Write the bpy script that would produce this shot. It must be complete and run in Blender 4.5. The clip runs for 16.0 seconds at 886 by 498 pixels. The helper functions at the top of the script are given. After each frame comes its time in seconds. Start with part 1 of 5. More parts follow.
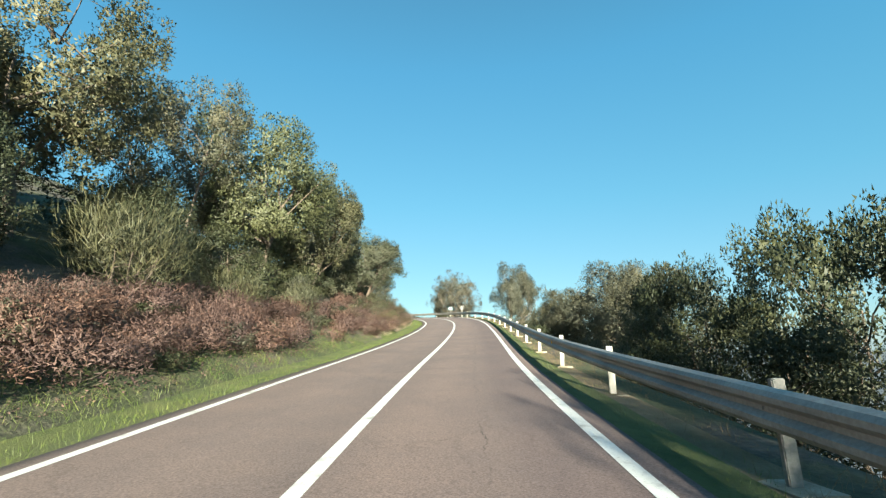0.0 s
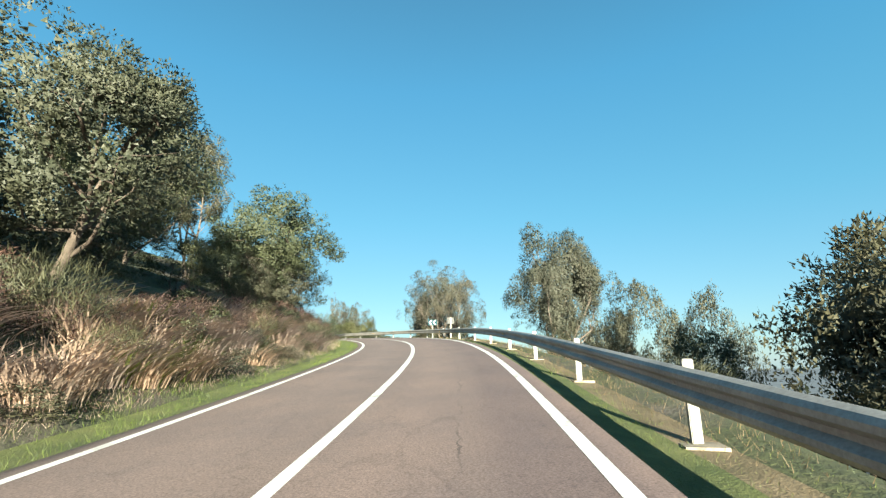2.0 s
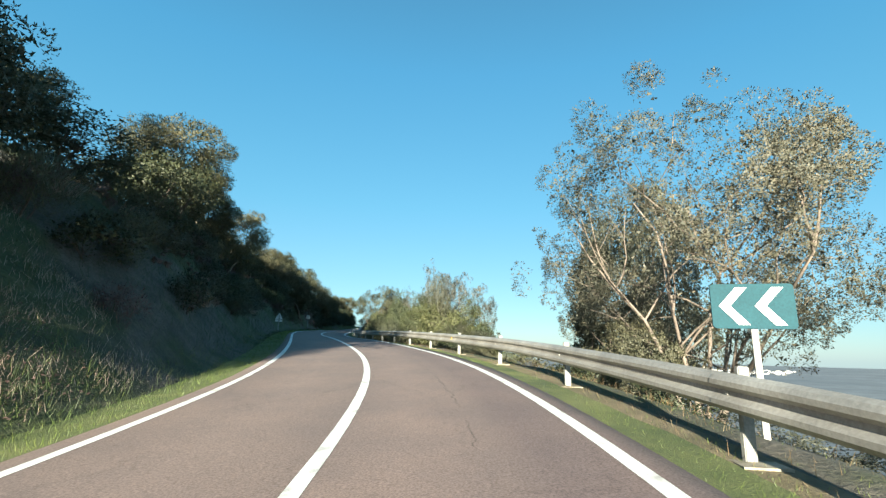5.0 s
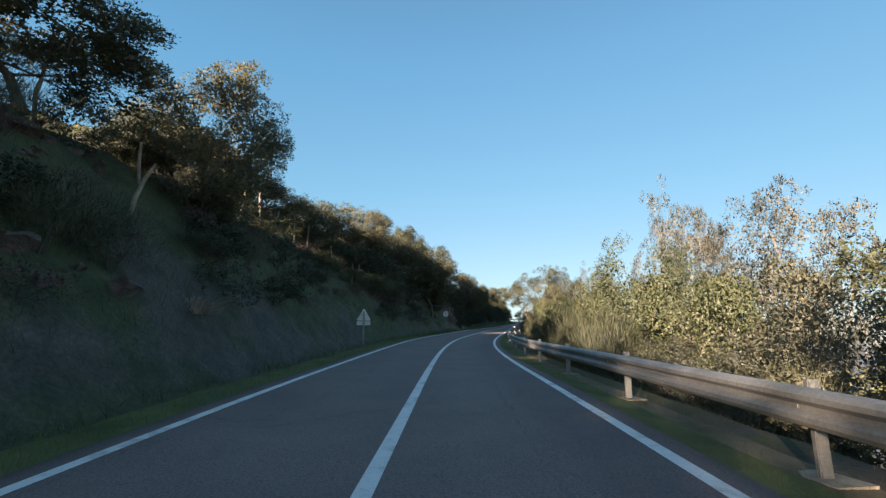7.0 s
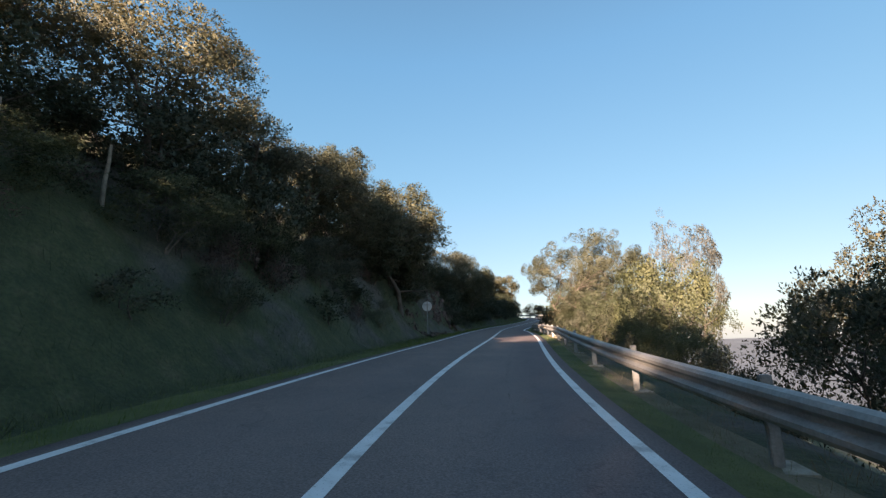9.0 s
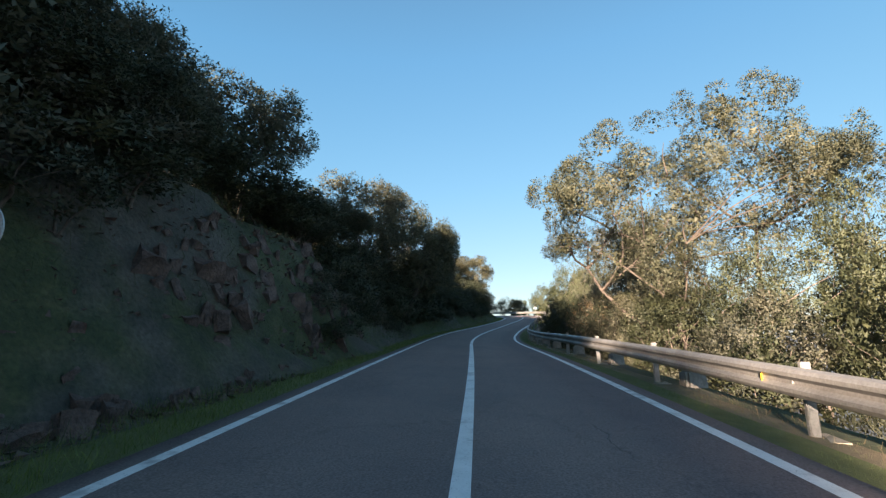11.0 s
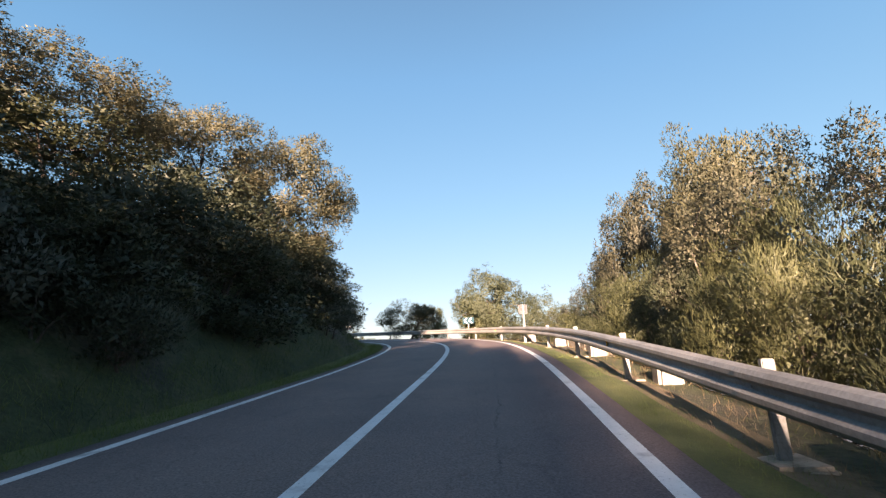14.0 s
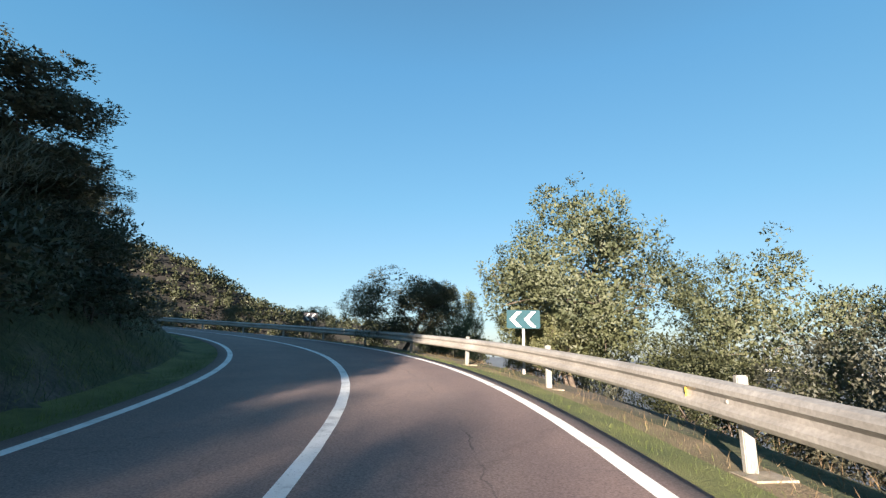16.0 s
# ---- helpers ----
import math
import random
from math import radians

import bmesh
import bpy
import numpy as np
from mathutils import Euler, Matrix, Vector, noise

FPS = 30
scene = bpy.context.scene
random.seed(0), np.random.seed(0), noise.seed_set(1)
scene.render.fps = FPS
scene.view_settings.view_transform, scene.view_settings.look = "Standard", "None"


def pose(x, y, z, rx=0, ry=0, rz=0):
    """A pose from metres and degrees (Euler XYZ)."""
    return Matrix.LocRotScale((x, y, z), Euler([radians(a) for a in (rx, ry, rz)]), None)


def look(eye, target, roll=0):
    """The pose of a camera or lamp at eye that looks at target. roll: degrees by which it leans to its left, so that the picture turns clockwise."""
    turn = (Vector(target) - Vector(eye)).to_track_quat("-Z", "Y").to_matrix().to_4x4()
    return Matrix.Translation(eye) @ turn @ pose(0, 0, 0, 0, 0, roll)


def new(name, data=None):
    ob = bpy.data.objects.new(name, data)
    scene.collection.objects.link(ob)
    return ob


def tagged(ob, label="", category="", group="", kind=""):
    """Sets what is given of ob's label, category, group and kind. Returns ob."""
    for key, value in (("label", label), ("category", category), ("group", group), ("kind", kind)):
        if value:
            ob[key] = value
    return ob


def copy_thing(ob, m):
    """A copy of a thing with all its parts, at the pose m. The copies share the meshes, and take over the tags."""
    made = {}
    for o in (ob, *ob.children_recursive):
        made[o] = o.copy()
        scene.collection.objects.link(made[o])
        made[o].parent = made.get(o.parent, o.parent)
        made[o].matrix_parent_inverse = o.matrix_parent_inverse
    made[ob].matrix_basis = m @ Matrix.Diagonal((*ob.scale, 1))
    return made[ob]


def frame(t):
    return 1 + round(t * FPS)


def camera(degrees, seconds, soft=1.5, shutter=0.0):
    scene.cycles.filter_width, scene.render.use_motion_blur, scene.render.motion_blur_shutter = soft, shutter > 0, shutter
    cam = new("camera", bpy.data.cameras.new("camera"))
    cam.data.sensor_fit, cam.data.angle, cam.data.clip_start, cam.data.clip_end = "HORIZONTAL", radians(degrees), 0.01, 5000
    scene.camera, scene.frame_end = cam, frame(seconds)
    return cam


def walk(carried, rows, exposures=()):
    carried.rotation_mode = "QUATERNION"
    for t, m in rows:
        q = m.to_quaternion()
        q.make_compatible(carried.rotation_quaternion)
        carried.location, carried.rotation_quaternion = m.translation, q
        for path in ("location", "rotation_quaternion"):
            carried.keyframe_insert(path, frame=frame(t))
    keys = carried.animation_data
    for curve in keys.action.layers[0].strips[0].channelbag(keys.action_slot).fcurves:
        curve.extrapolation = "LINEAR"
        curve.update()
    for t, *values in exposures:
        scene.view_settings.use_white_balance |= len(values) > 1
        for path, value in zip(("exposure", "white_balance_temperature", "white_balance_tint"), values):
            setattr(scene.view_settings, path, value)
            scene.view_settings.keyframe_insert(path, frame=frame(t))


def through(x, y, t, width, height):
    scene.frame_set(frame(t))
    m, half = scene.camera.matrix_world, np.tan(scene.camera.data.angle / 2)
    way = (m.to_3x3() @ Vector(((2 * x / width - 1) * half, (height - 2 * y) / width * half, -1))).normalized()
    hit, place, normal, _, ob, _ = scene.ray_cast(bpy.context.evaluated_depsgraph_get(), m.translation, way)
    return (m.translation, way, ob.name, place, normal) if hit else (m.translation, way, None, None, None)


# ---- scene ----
cam = camera(88.35, 16.0, soft=1.35, shutter=0.0)
PATH = [
    (0.0, look((1.132, -0.349, 1.155), (3.557, 9.111, 3.306), -0.63)),
    (0.5, look((3.359, 6.441, 1.607), (5.796, 15.848, 3.970), -1.04)),
    (1.0, look((5.593, 13.071, 2.125), (8.033, 22.455, 4.573), -1.32)),
    (1.5, look((7.754, 19.388, 2.684), (10.204, 28.765, 5.146), -1.16)),
    (2.0, look((9.666, 25.300, 3.252), (12.072, 34.678, 5.753), -0.70)),
    (2.5, look((11.434, 31.147, 3.855), (13.668, 40.566, 6.364), -0.04)),
    (3.0, look((12.878, 36.826, 4.451), (14.816, 46.317, 6.931), 0.80)),
    (3.2, look((13.407, 39.015, 4.675), (15.158, 48.543, 7.153), 1.54)),
    (3.5, look((14.077, 42.138, 4.985), (15.549, 51.725, 7.421), 1.55)),
    (4.0, look((14.937, 47.190, 5.462), (15.915, 56.856, 7.830), 1.57)),
    (4.5, look((15.431, 52.296, 5.892), (15.666, 62.032, 8.163), 1.58)),
    (5.0, look((15.393, 57.601, 6.291), (14.688, 67.337, 8.460), 1.59)),
    (5.3, look((15.029, 60.970, 6.522), (13.709, 70.657, 8.627), 1.60)),
    (5.5, look((14.603, 63.373, 6.678), (12.887, 72.996, 8.791), 1.31)),
    (6.0, look((13.166, 69.426, 7.060), (10.518, 78.841, 9.145), 1.36)),
    (6.5, look((11.371, 75.229, 7.408), (8.017, 84.426, 9.449), 0.69)),
    (7.0, look((9.337, 80.827, 7.713), (5.506, 89.846, 9.707), -0.18)),
    (7.5, look((7.208, 86.383, 7.969), (3.110, 95.302, 9.881), -0.49)),
    (8.0, look((5.113, 92.055, 8.183), (1.040, 100.986, 10.094), -1.97)),
    (8.2, look((4.385, 94.257, 8.259), (0.370, 103.211, 10.186), -2.36)),
    (8.5, look((3.275, 97.504, 8.378), (-0.680, 106.480, 10.326), -2.22)),
    (9.0, look((1.387, 102.906, 8.600), (-2.381, 111.954, 10.582), -1.99)),
    (9.5, look((-0.515, 108.472, 8.866), (-3.979, 117.637, 10.866), -1.77)),
    (10.0, look((-2.414, 114.402, 9.167), (-5.580, 123.675, 11.167), -1.54)),
    (10.3, look((-3.573, 118.282, 9.363), (-6.653, 127.582, 11.364), -1.40)),
    (10.5, look((-4.341, 121.125, 9.502), (-7.443, 130.424, 11.479), -1.72)),
    (11.0, look((-6.310, 128.928, 9.855), (-9.371, 138.257, 11.754), -1.69)),
    (11.5, look((-8.313, 137.024, 10.177), (-11.287, 146.391, 12.024), -1.92)),
    (12.0, look((-10.149, 144.796, 10.428), (-13.005, 154.189, 12.328), -2.27)),
    (12.5, look((-11.722, 152.281, 10.622), (-14.317, 161.752, 12.515), -2.82)),
    (13.0, look((-12.879, 159.408, 10.886), (-14.977, 168.975, 12.901), -3.53)),
    (13.5, look((-13.516, 166.443, 11.269), (-15.014, 176.092, 13.427), -3.26)),
    (14.0, look((-13.716, 173.017, 11.741), (-14.751, 182.696, 14.034), -2.96)),
    (14.5, look((-13.818, 178.805, 12.218), (-14.608, 188.503, 14.522), -2.02)),
    (15.0, look((-13.827, 183.758, 12.628), (-14.750, 193.437, 14.967), -0.07)),
    (15.5, look((-14.287, 188.548, 12.977), (-15.671, 198.192, 15.230), 0.82)),
    (16.0, look((-14.982, 193.432, 13.313), (-17.226, 202.938, 15.458), 1.26)),
]
EXPOSURES = [(0.0, 2.26, 6350, -7), (5.5, 2.26, 6200, -5), (6.5, 2.3, 6930, 9), (8.0, 2.42, 7560, 24), (10.5, 2.44, 7700, 22), (11.5, 2.44, 6650, 14),
             (12.5, 2.6, 9200, 31), (13.5, 2.56, 8350, 30), (14.5, 2.46, 7350, 25), (15.5, 2.29, 6720, 11), (16.0, 2.24, 6620, 12)]
walk(cam, PATH, EXPOSURES)

# ---- light: a low sun behind the car, clear sky ----
SUN_ELEVATION, SUN_HEADING = 9.7, -3.2          # the way the light travels, degrees left of +y
world = bpy.data.worlds.new("sky")
scene.world = world
world.use_nodes = True
sky = world.node_tree.nodes.new("ShaderNodeTexSky")
sky.sky_type, sky.sun_disc = "NISHITA", False
sky.sun_elevation = radians(SUN_ELEVATION)
sky.sun_rotation = radians(180.0 - SUN_HEADING)
sky.altitude, sky.air_density, sky.dust_density, sky.ozone_density = 300.0, 1.0, 0.4, 1.5
background = world.node_tree.nodes["Background"]
background.inputs["Strength"].default_value = 0.05
clear = world.node_tree.nodes.new("ShaderNodeMix")          # a deep clear blue over all of the sky
clear.data_type, clear.inputs["Factor"].default_value = "RGBA", 0.62
clear.clamp_result = False
height = world.node_tree.nodes.new("ShaderNodeSeparateXYZ")
where = world.node_tree.nodes.new("ShaderNodeTexCoord")
deep = world.node_tree.nodes.new("ShaderNodeValToRGB")        # pale at the horizon, darker overhead
deep.color_ramp.elements.new(0.5)
deep.color_ramp.elements.new(0.5)
for stop, (at, colour) in zip(deep.color_ramp.elements, ((0.0, (1.2, 2.45, 3.9)), (0.3, (0.6, 2.3, 3.8)), (0.55, (0.39, 1.9, 3.6)), (1.0, (0.2, 0.45, 0.92)))):
    stop.position, stop.color = at, (*colour, 1.0)
world.node_tree.links.new(where.outputs["Generated"], height.inputs["Vector"])
world.node_tree.links.new(height.outputs["Z"], deep.inputs["Fac"])
world.node_tree.links.new(deep.outputs["Color"], clear.inputs["B"])
world.node_tree.links.new(sky.outputs["Color"], clear.inputs["A"])
world.node_tree.links.new(clear.outputs["Result"], background.inputs["Color"])
sun = new("sun", bpy.data.lights.new("sun", "SUN"))
sun.data.energy, sun.data.angle, sun.data.color = 5.0, radians(0.6), (1.0, 0.86, 0.71)
sun_from = Vector((math.sin(radians(SUN_HEADING)) * math.cos(radians(SUN_ELEVATION)),
                   -math.cos(radians(SUN_HEADING)) * math.cos(radians(SUN_ELEVATION)), math.sin(radians(SUN_ELEVATION))))
sun.matrix_world = look(sun_from * 100, (0, 0, 0))

# ---- the road's line: degrees of heading every 5 m, of grade every 15 m, of cross fall every 20 m ----
HEADING = [-17.4, -17.2, -17.0, -16.8, -17.8, -18.7, -18.4, -18.0, -17.2, -16.1, -14.0, -11.2, -8.2, -3.7, 1.8, 7.3, 13.1, 18.2, 20.8, 21.5, 21.8, 21.7, 20.8, 19.5, 17.7, 15.4, 13.6, 12.7, 12.8, 13.9, 14.2, 14.7, 14.9, 15.2, 13.3, 9.7, 6.3, 2.9, 0.7, 0.0, 0.9, 4.3, 9.8, 18.8, 29.5, 39.5, 48.6, 57.6, 66.4, 75.1, 83.7, 92.2, 100.7, 109.1, 117.5, 125.9, 134.2, 142.5, 150.8, 159.2, 167.5]
GRADE = [2.7, 3.7, 4.9, 5.9, 5.1, 3.9, 3.1, 2.0, 2.6, 2.6, 2.2, 1.5, 3.2, 4.7, 3.8, 3.3, 3.2, 3.2, 3.2, 3.3, 3.4]
BANK = [-0.8, -0.4, -1.9, -3.9, -2.9, 0.6, 2.7, 1.5, 2.1, 3.5, -0.6, -1.1, -0.7, -0.5, -0.3, -0.3]

ROAD_START, ROAD_END = -10.0, 290.0
STATION = np.arange(ROAD_START, ROAD_END + 0.1, 1.0)
RH = np.radians(np.interp(STATION, ROAD_START + 5.0 * np.arange(len(HEADING)), HEADING))
RG = np.radians(np.interp(STATION, ROAD_START + 15.0 * np.arange(len(GRADE)), GRADE))
RB = np.radians(np.interp(STATION, ROAD_START + 20.0 * np.arange(len(BANK)), BANK))
step = np.stack([-np.sin(RH) * np.cos(RG), np.cos(RH) * np.cos(RG), np.sin(RG)], 1)
RP = np.zeros((len(STATION), 3))
RP[1:] = np.cumsum((step[1:] + step[:-1]) / 2, 0)
RP -= RP[10]


def on_road(s, lat, up=0.0):
    """The place at station s, lat metres right of the centre line and up above the banked road."""
    x, y, z = (np.interp(s, STATION, RP[:, k]) for k in range(3))
    if s < ROAD_START:
        x, y, z = x + math.sin(RH[0]) * (ROAD_START - s), y - math.cos(RH[0]) * (ROAD_START - s), z - 0.05 * (ROAD_START - s)
    h, b = np.interp(s, STATION, RH), np.interp(s, STATION, RB)
    side = max(-4.5, min(4.5, lat))
    return Vector((x + math.cos(h) * lat, y + math.sin(h) * lat, z - math.sin(b) * side + up))


def road_turn(s):
    return float(np.interp(s, STATION, RH))


# ---- the lie of the land beside the road ----
LEFT_S = [-10, 30, 62, 72, 95, 120, 131, 138, 144, 150, 157, 205, 225, 290]
LEFT_START = [3.5, 3.6, 3.6, 3.9, 4.2, 4.2, 4.5, 5.0, 4.1, 3.8, 3.8, 3.6, 3.6, 3.6]
LEFT_SLOPE = [0.48, 0.5, 0.5, 1.1, 1.3, 1.25, 1.3, 2.2, 2.2, 2.0, 1.05, 0.95, 0.8, 0.7]
LEFT_BEYOND = [0.42, 0.42, 0.36, 0.2, 0.14, 0.14, 0.25, 0.35, 0.4, 0.4, 0.4, 0.35, 0.4, 0.4]
LEFT_REACH = [5.0, 4.0, 3.0, 4.5, 4.5, 4.5, 3.5, 1.9, 1.9, 1.9, 4.5, 5.0, 5.0, 5.0]


def lattice(ix, iy, seed):
    h = np.sin(ix * 127.1 + iy * 311.7 + seed * 74.7) * 43758.5453
    return (h - np.floor(h)) * 2.0 - 1.0


def wave(x, y, seed=0.0):
    """Smooth irregular relief between about -1 and 1."""
    out, size, weight = 0.0, 0.42, 0.62
    for octave in range(3):
        u, v = np.asarray(x, float) * size, np.asarray(y, float) * size
        i, j = np.floor(u), np.floor(v)
        fu, fv = u - i, v - j
        fu, fv = fu * fu * (3 - 2 * fu), fv * fv * (3 - 2 * fv)
        k = seed + 3.1 * octave
        low = lattice(i, j, k) * (1 - fu) + lattice(i + 1, j, k) * fu
        high = lattice(i, j + 1, k) * (1 - fu) + lattice(i + 1, j + 1, k) * fu
        out = out + weight * (low * (1 - fv) + high * fv)
        size, weight = size * 2.1, weight * 0.5
    return out


def land(s, lat, x, y):
    """Height above the road's centre line at the same station (arrays)."""
    s, lat = np.asarray(s, float), np.asarray(lat, float)
    bank = -np.sin(np.interp(s, STATION, RB)) * np.clip(lat, -4.5, 4.5)
    rough = wave(x, y)
    a = np.maximum(-lat - np.interp(s, LEFT_S, LEFT_START), 0.0)
    slope, reach = np.interp(s, LEFT_S, LEFT_SLOPE), np.interp(s, LEFT_S, LEFT_REACH)
    left = slope * np.minimum(a, reach) + np.interp(s, LEFT_S, LEFT_BEYOND) * np.clip(a - reach, 0, 60) + 0.12 * np.clip(a - reach - 60, 0, 200)
    left = left + np.minimum(a * 0.12, 0.45) * rough
    b = np.maximum(lat - 4.3, 0.0)
    right = -0.55 * np.minimum(b, 12.0) - 0.4 * np.clip(b - 12, 0, 60) - 0.25 * np.clip(b - 72, 0, 320)
    right = right + np.minimum(b * 0.1, 0.4) * rough
    verge = np.where(np.abs(lat) > 2.7, -0.03 - 0.05 * np.clip(np.abs(lat) - 2.7, 0, 1), 0.0)
    return bank + np.where(lat < 0, left, right) + verge


def nearest(x, y):
    """Station and signed distance of places in plan."""
    x, y = np.atleast_1d(x), np.atleast_1d(y)
    s, lat = np.zeros(len(x)), np.zeros(len(x))
    for k in range(0, len(x), 4000):
        dx, dy = x[k:k + 4000, None] - RP[None, :, 0], y[k:k + 4000, None] - RP[None, :, 1]
        j = (dx * dx + dy * dy).argmin(1)
        i = np.arange(len(j))
        ex, ey = dx[i, j], dy[i, j]
        along, across = -np.sin(RH[j]) * ex + np.cos(RH[j]) * ey, np.cos(RH[j]) * ex + np.sin(RH[j]) * ey
        s[k:k + 4000] = STATION[j] + np.clip(along, -0.5, 0.5)
        lat[k:k + 4000] = np.sign(across) * np.hypot(ex, ey)
    return s, lat


def ground_at(s, lat):
    p = on_road(s, lat)
    base = float(np.interp(s, STATION, RP[:, 2]))
    p.z = base + float(land(s, lat, p.x, p.y))
    return p


# ---- materials ----
def material(name):
    m = bpy.data.materials.new(name)
    m.use_nodes = True
    nodes, links = m.node_tree.nodes, m.node_tree.links
    return m, nodes, links, nodes["Principled BSDF"]


def ramp_node(nodes, stops):
    r = nodes.new("ShaderNodeValToRGB")
    while len(r.color_ramp.elements) < len(stops):
        r.color_ramp.elements.new(0.5)
    for e, (p, c) in zip(r.color_ramp.elements, stops):
        e.position, e.color = p, (*c, 1.0)
    return r


def noise_node(nodes, links, scale, detail=4.0, coords="Object", rough=0.6):
    t = nodes.new("ShaderNodeTexCoord")
    n = nodes.new("ShaderNodeTexNoise")
    n.inputs["Scale"].default_value, n.inputs["Detail"].default_value, n.inputs["Roughness"].default_value = scale, detail, rough
    links.new(t.outputs[coords], n.inputs["Vector"])
    return n


def mix_node(nodes, links, a, b, fac, blend="MIX"):
    m = nodes.new("ShaderNodeMix")
    m.data_type, m.blend_type = "RGBA", blend
    for socket, v in ((m.inputs["Factor"], fac), (m.inputs["A"], a), (m.inputs["B"], b)):
        if hasattr(v, "is_linked"):
            links.new(v, socket)
        else:
            socket.default_value = v if isinstance(v, float) else (*v, 1.0)
    return m.outputs["Result"]


def bump_node(nodes, links, height, strength, distance, target):
    b = nodes.new("ShaderNodeBump")
    b.inputs["Strength"].default_value, b.inputs["Distance"].default_value = strength, distance
    links.new(height, b.inputs["Height"])
    links.new(b.outputs["Normal"], target.inputs["Normal"])


def simple(name, dark, light, scale=6.0, rough=0.8, metal=0.0, bump=0.3, fine=40.0, distance=0.01):
    m, nodes, links, shader = material(name)
    big, small = noise_node(nodes, links, scale), noise_node(nodes, links, fine, 6.0)
    r = ramp_node(nodes, [(0.3, dark), (0.7, light)])
    links.new(big.outputs["Fac"], r.inputs["Fac"])
    r2 = ramp_node(nodes, [(0.3, (0.75,) * 3), (0.7, (1.1,) * 3)])
    links.new(small.outputs["Fac"], r2.inputs["Fac"])
    links.new(mix_node(nodes, links, r.outputs["Color"], r2.outputs["Color"], 1.0, "MULTIPLY"), shader.inputs["Base Color"])
    shader.inputs["Roughness"].default_value, shader.inputs["Metallic"].default_value = rough, metal
    bump_node(nodes, links, small.outputs["Fac"], bump, distance, shader)
    return m


def leaf_material(name, dark, mid, light, through=0.3, gloss=0.58):
    m, nodes, links, shader = material(name)
    g, info = nodes.new("ShaderNodeNewGeometry"), nodes.new("ShaderNodeObjectInfo")
    dark = [0.5 * d + 0.5 * m_ for d, m_ in zip(dark, mid)]
    light = [0.5 * c + 0.5 * m_ for c, m_ in zip(light, mid)]
    r = ramp_node(nodes, [(0.0, dark), (0.5, mid), (1.0, light)])
    links.new(g.outputs["Random Per Island"], r.inputs["Fac"])
    n = noise_node(nodes, links, 0.9, 2.0)
    tone = ramp_node(nodes, [(0.3, (0.72, 0.78, 0.8)), (0.7, (1.15, 1.1, 1.0))])
    links.new(n.outputs["Fac"], tone.inputs["Fac"])
    colour = mix_node(nodes, links, r.outputs["Color"], tone.outputs["Color"], 1.0, "MULTIPLY")
    vary = ramp_node(nodes, [(0.0, (0.85, 0.88, 0.95)), (1.0, (1.15, 1.08, 0.95))])
    links.new(info.outputs["Random"], vary.inputs["Fac"])
    colour = mix_node(nodes, links, colour, vary.outputs["Color"], 1.0, "MULTIPLY")
    links.new(colour, shader.inputs["Base Color"])
    shader.inputs["Roughness"].default_value, shader.inputs["Specular IOR Level"].default_value = gloss, 0.5
    t = nodes.new("ShaderNodeBsdfTranslucent")
    links.new(colour, t.inputs["Color"])
    mix = nodes.new("ShaderNodeMixShader")
    mix.inputs["Fac"].default_value = through
    links.new(shader.outputs["BSDF"], mix.inputs[1])
    links.new(t.outputs["BSDF"], mix.inputs[2])
    links.new(mix.outputs["Shader"], nodes["Material Output"].inputs["Surface"])
    return m


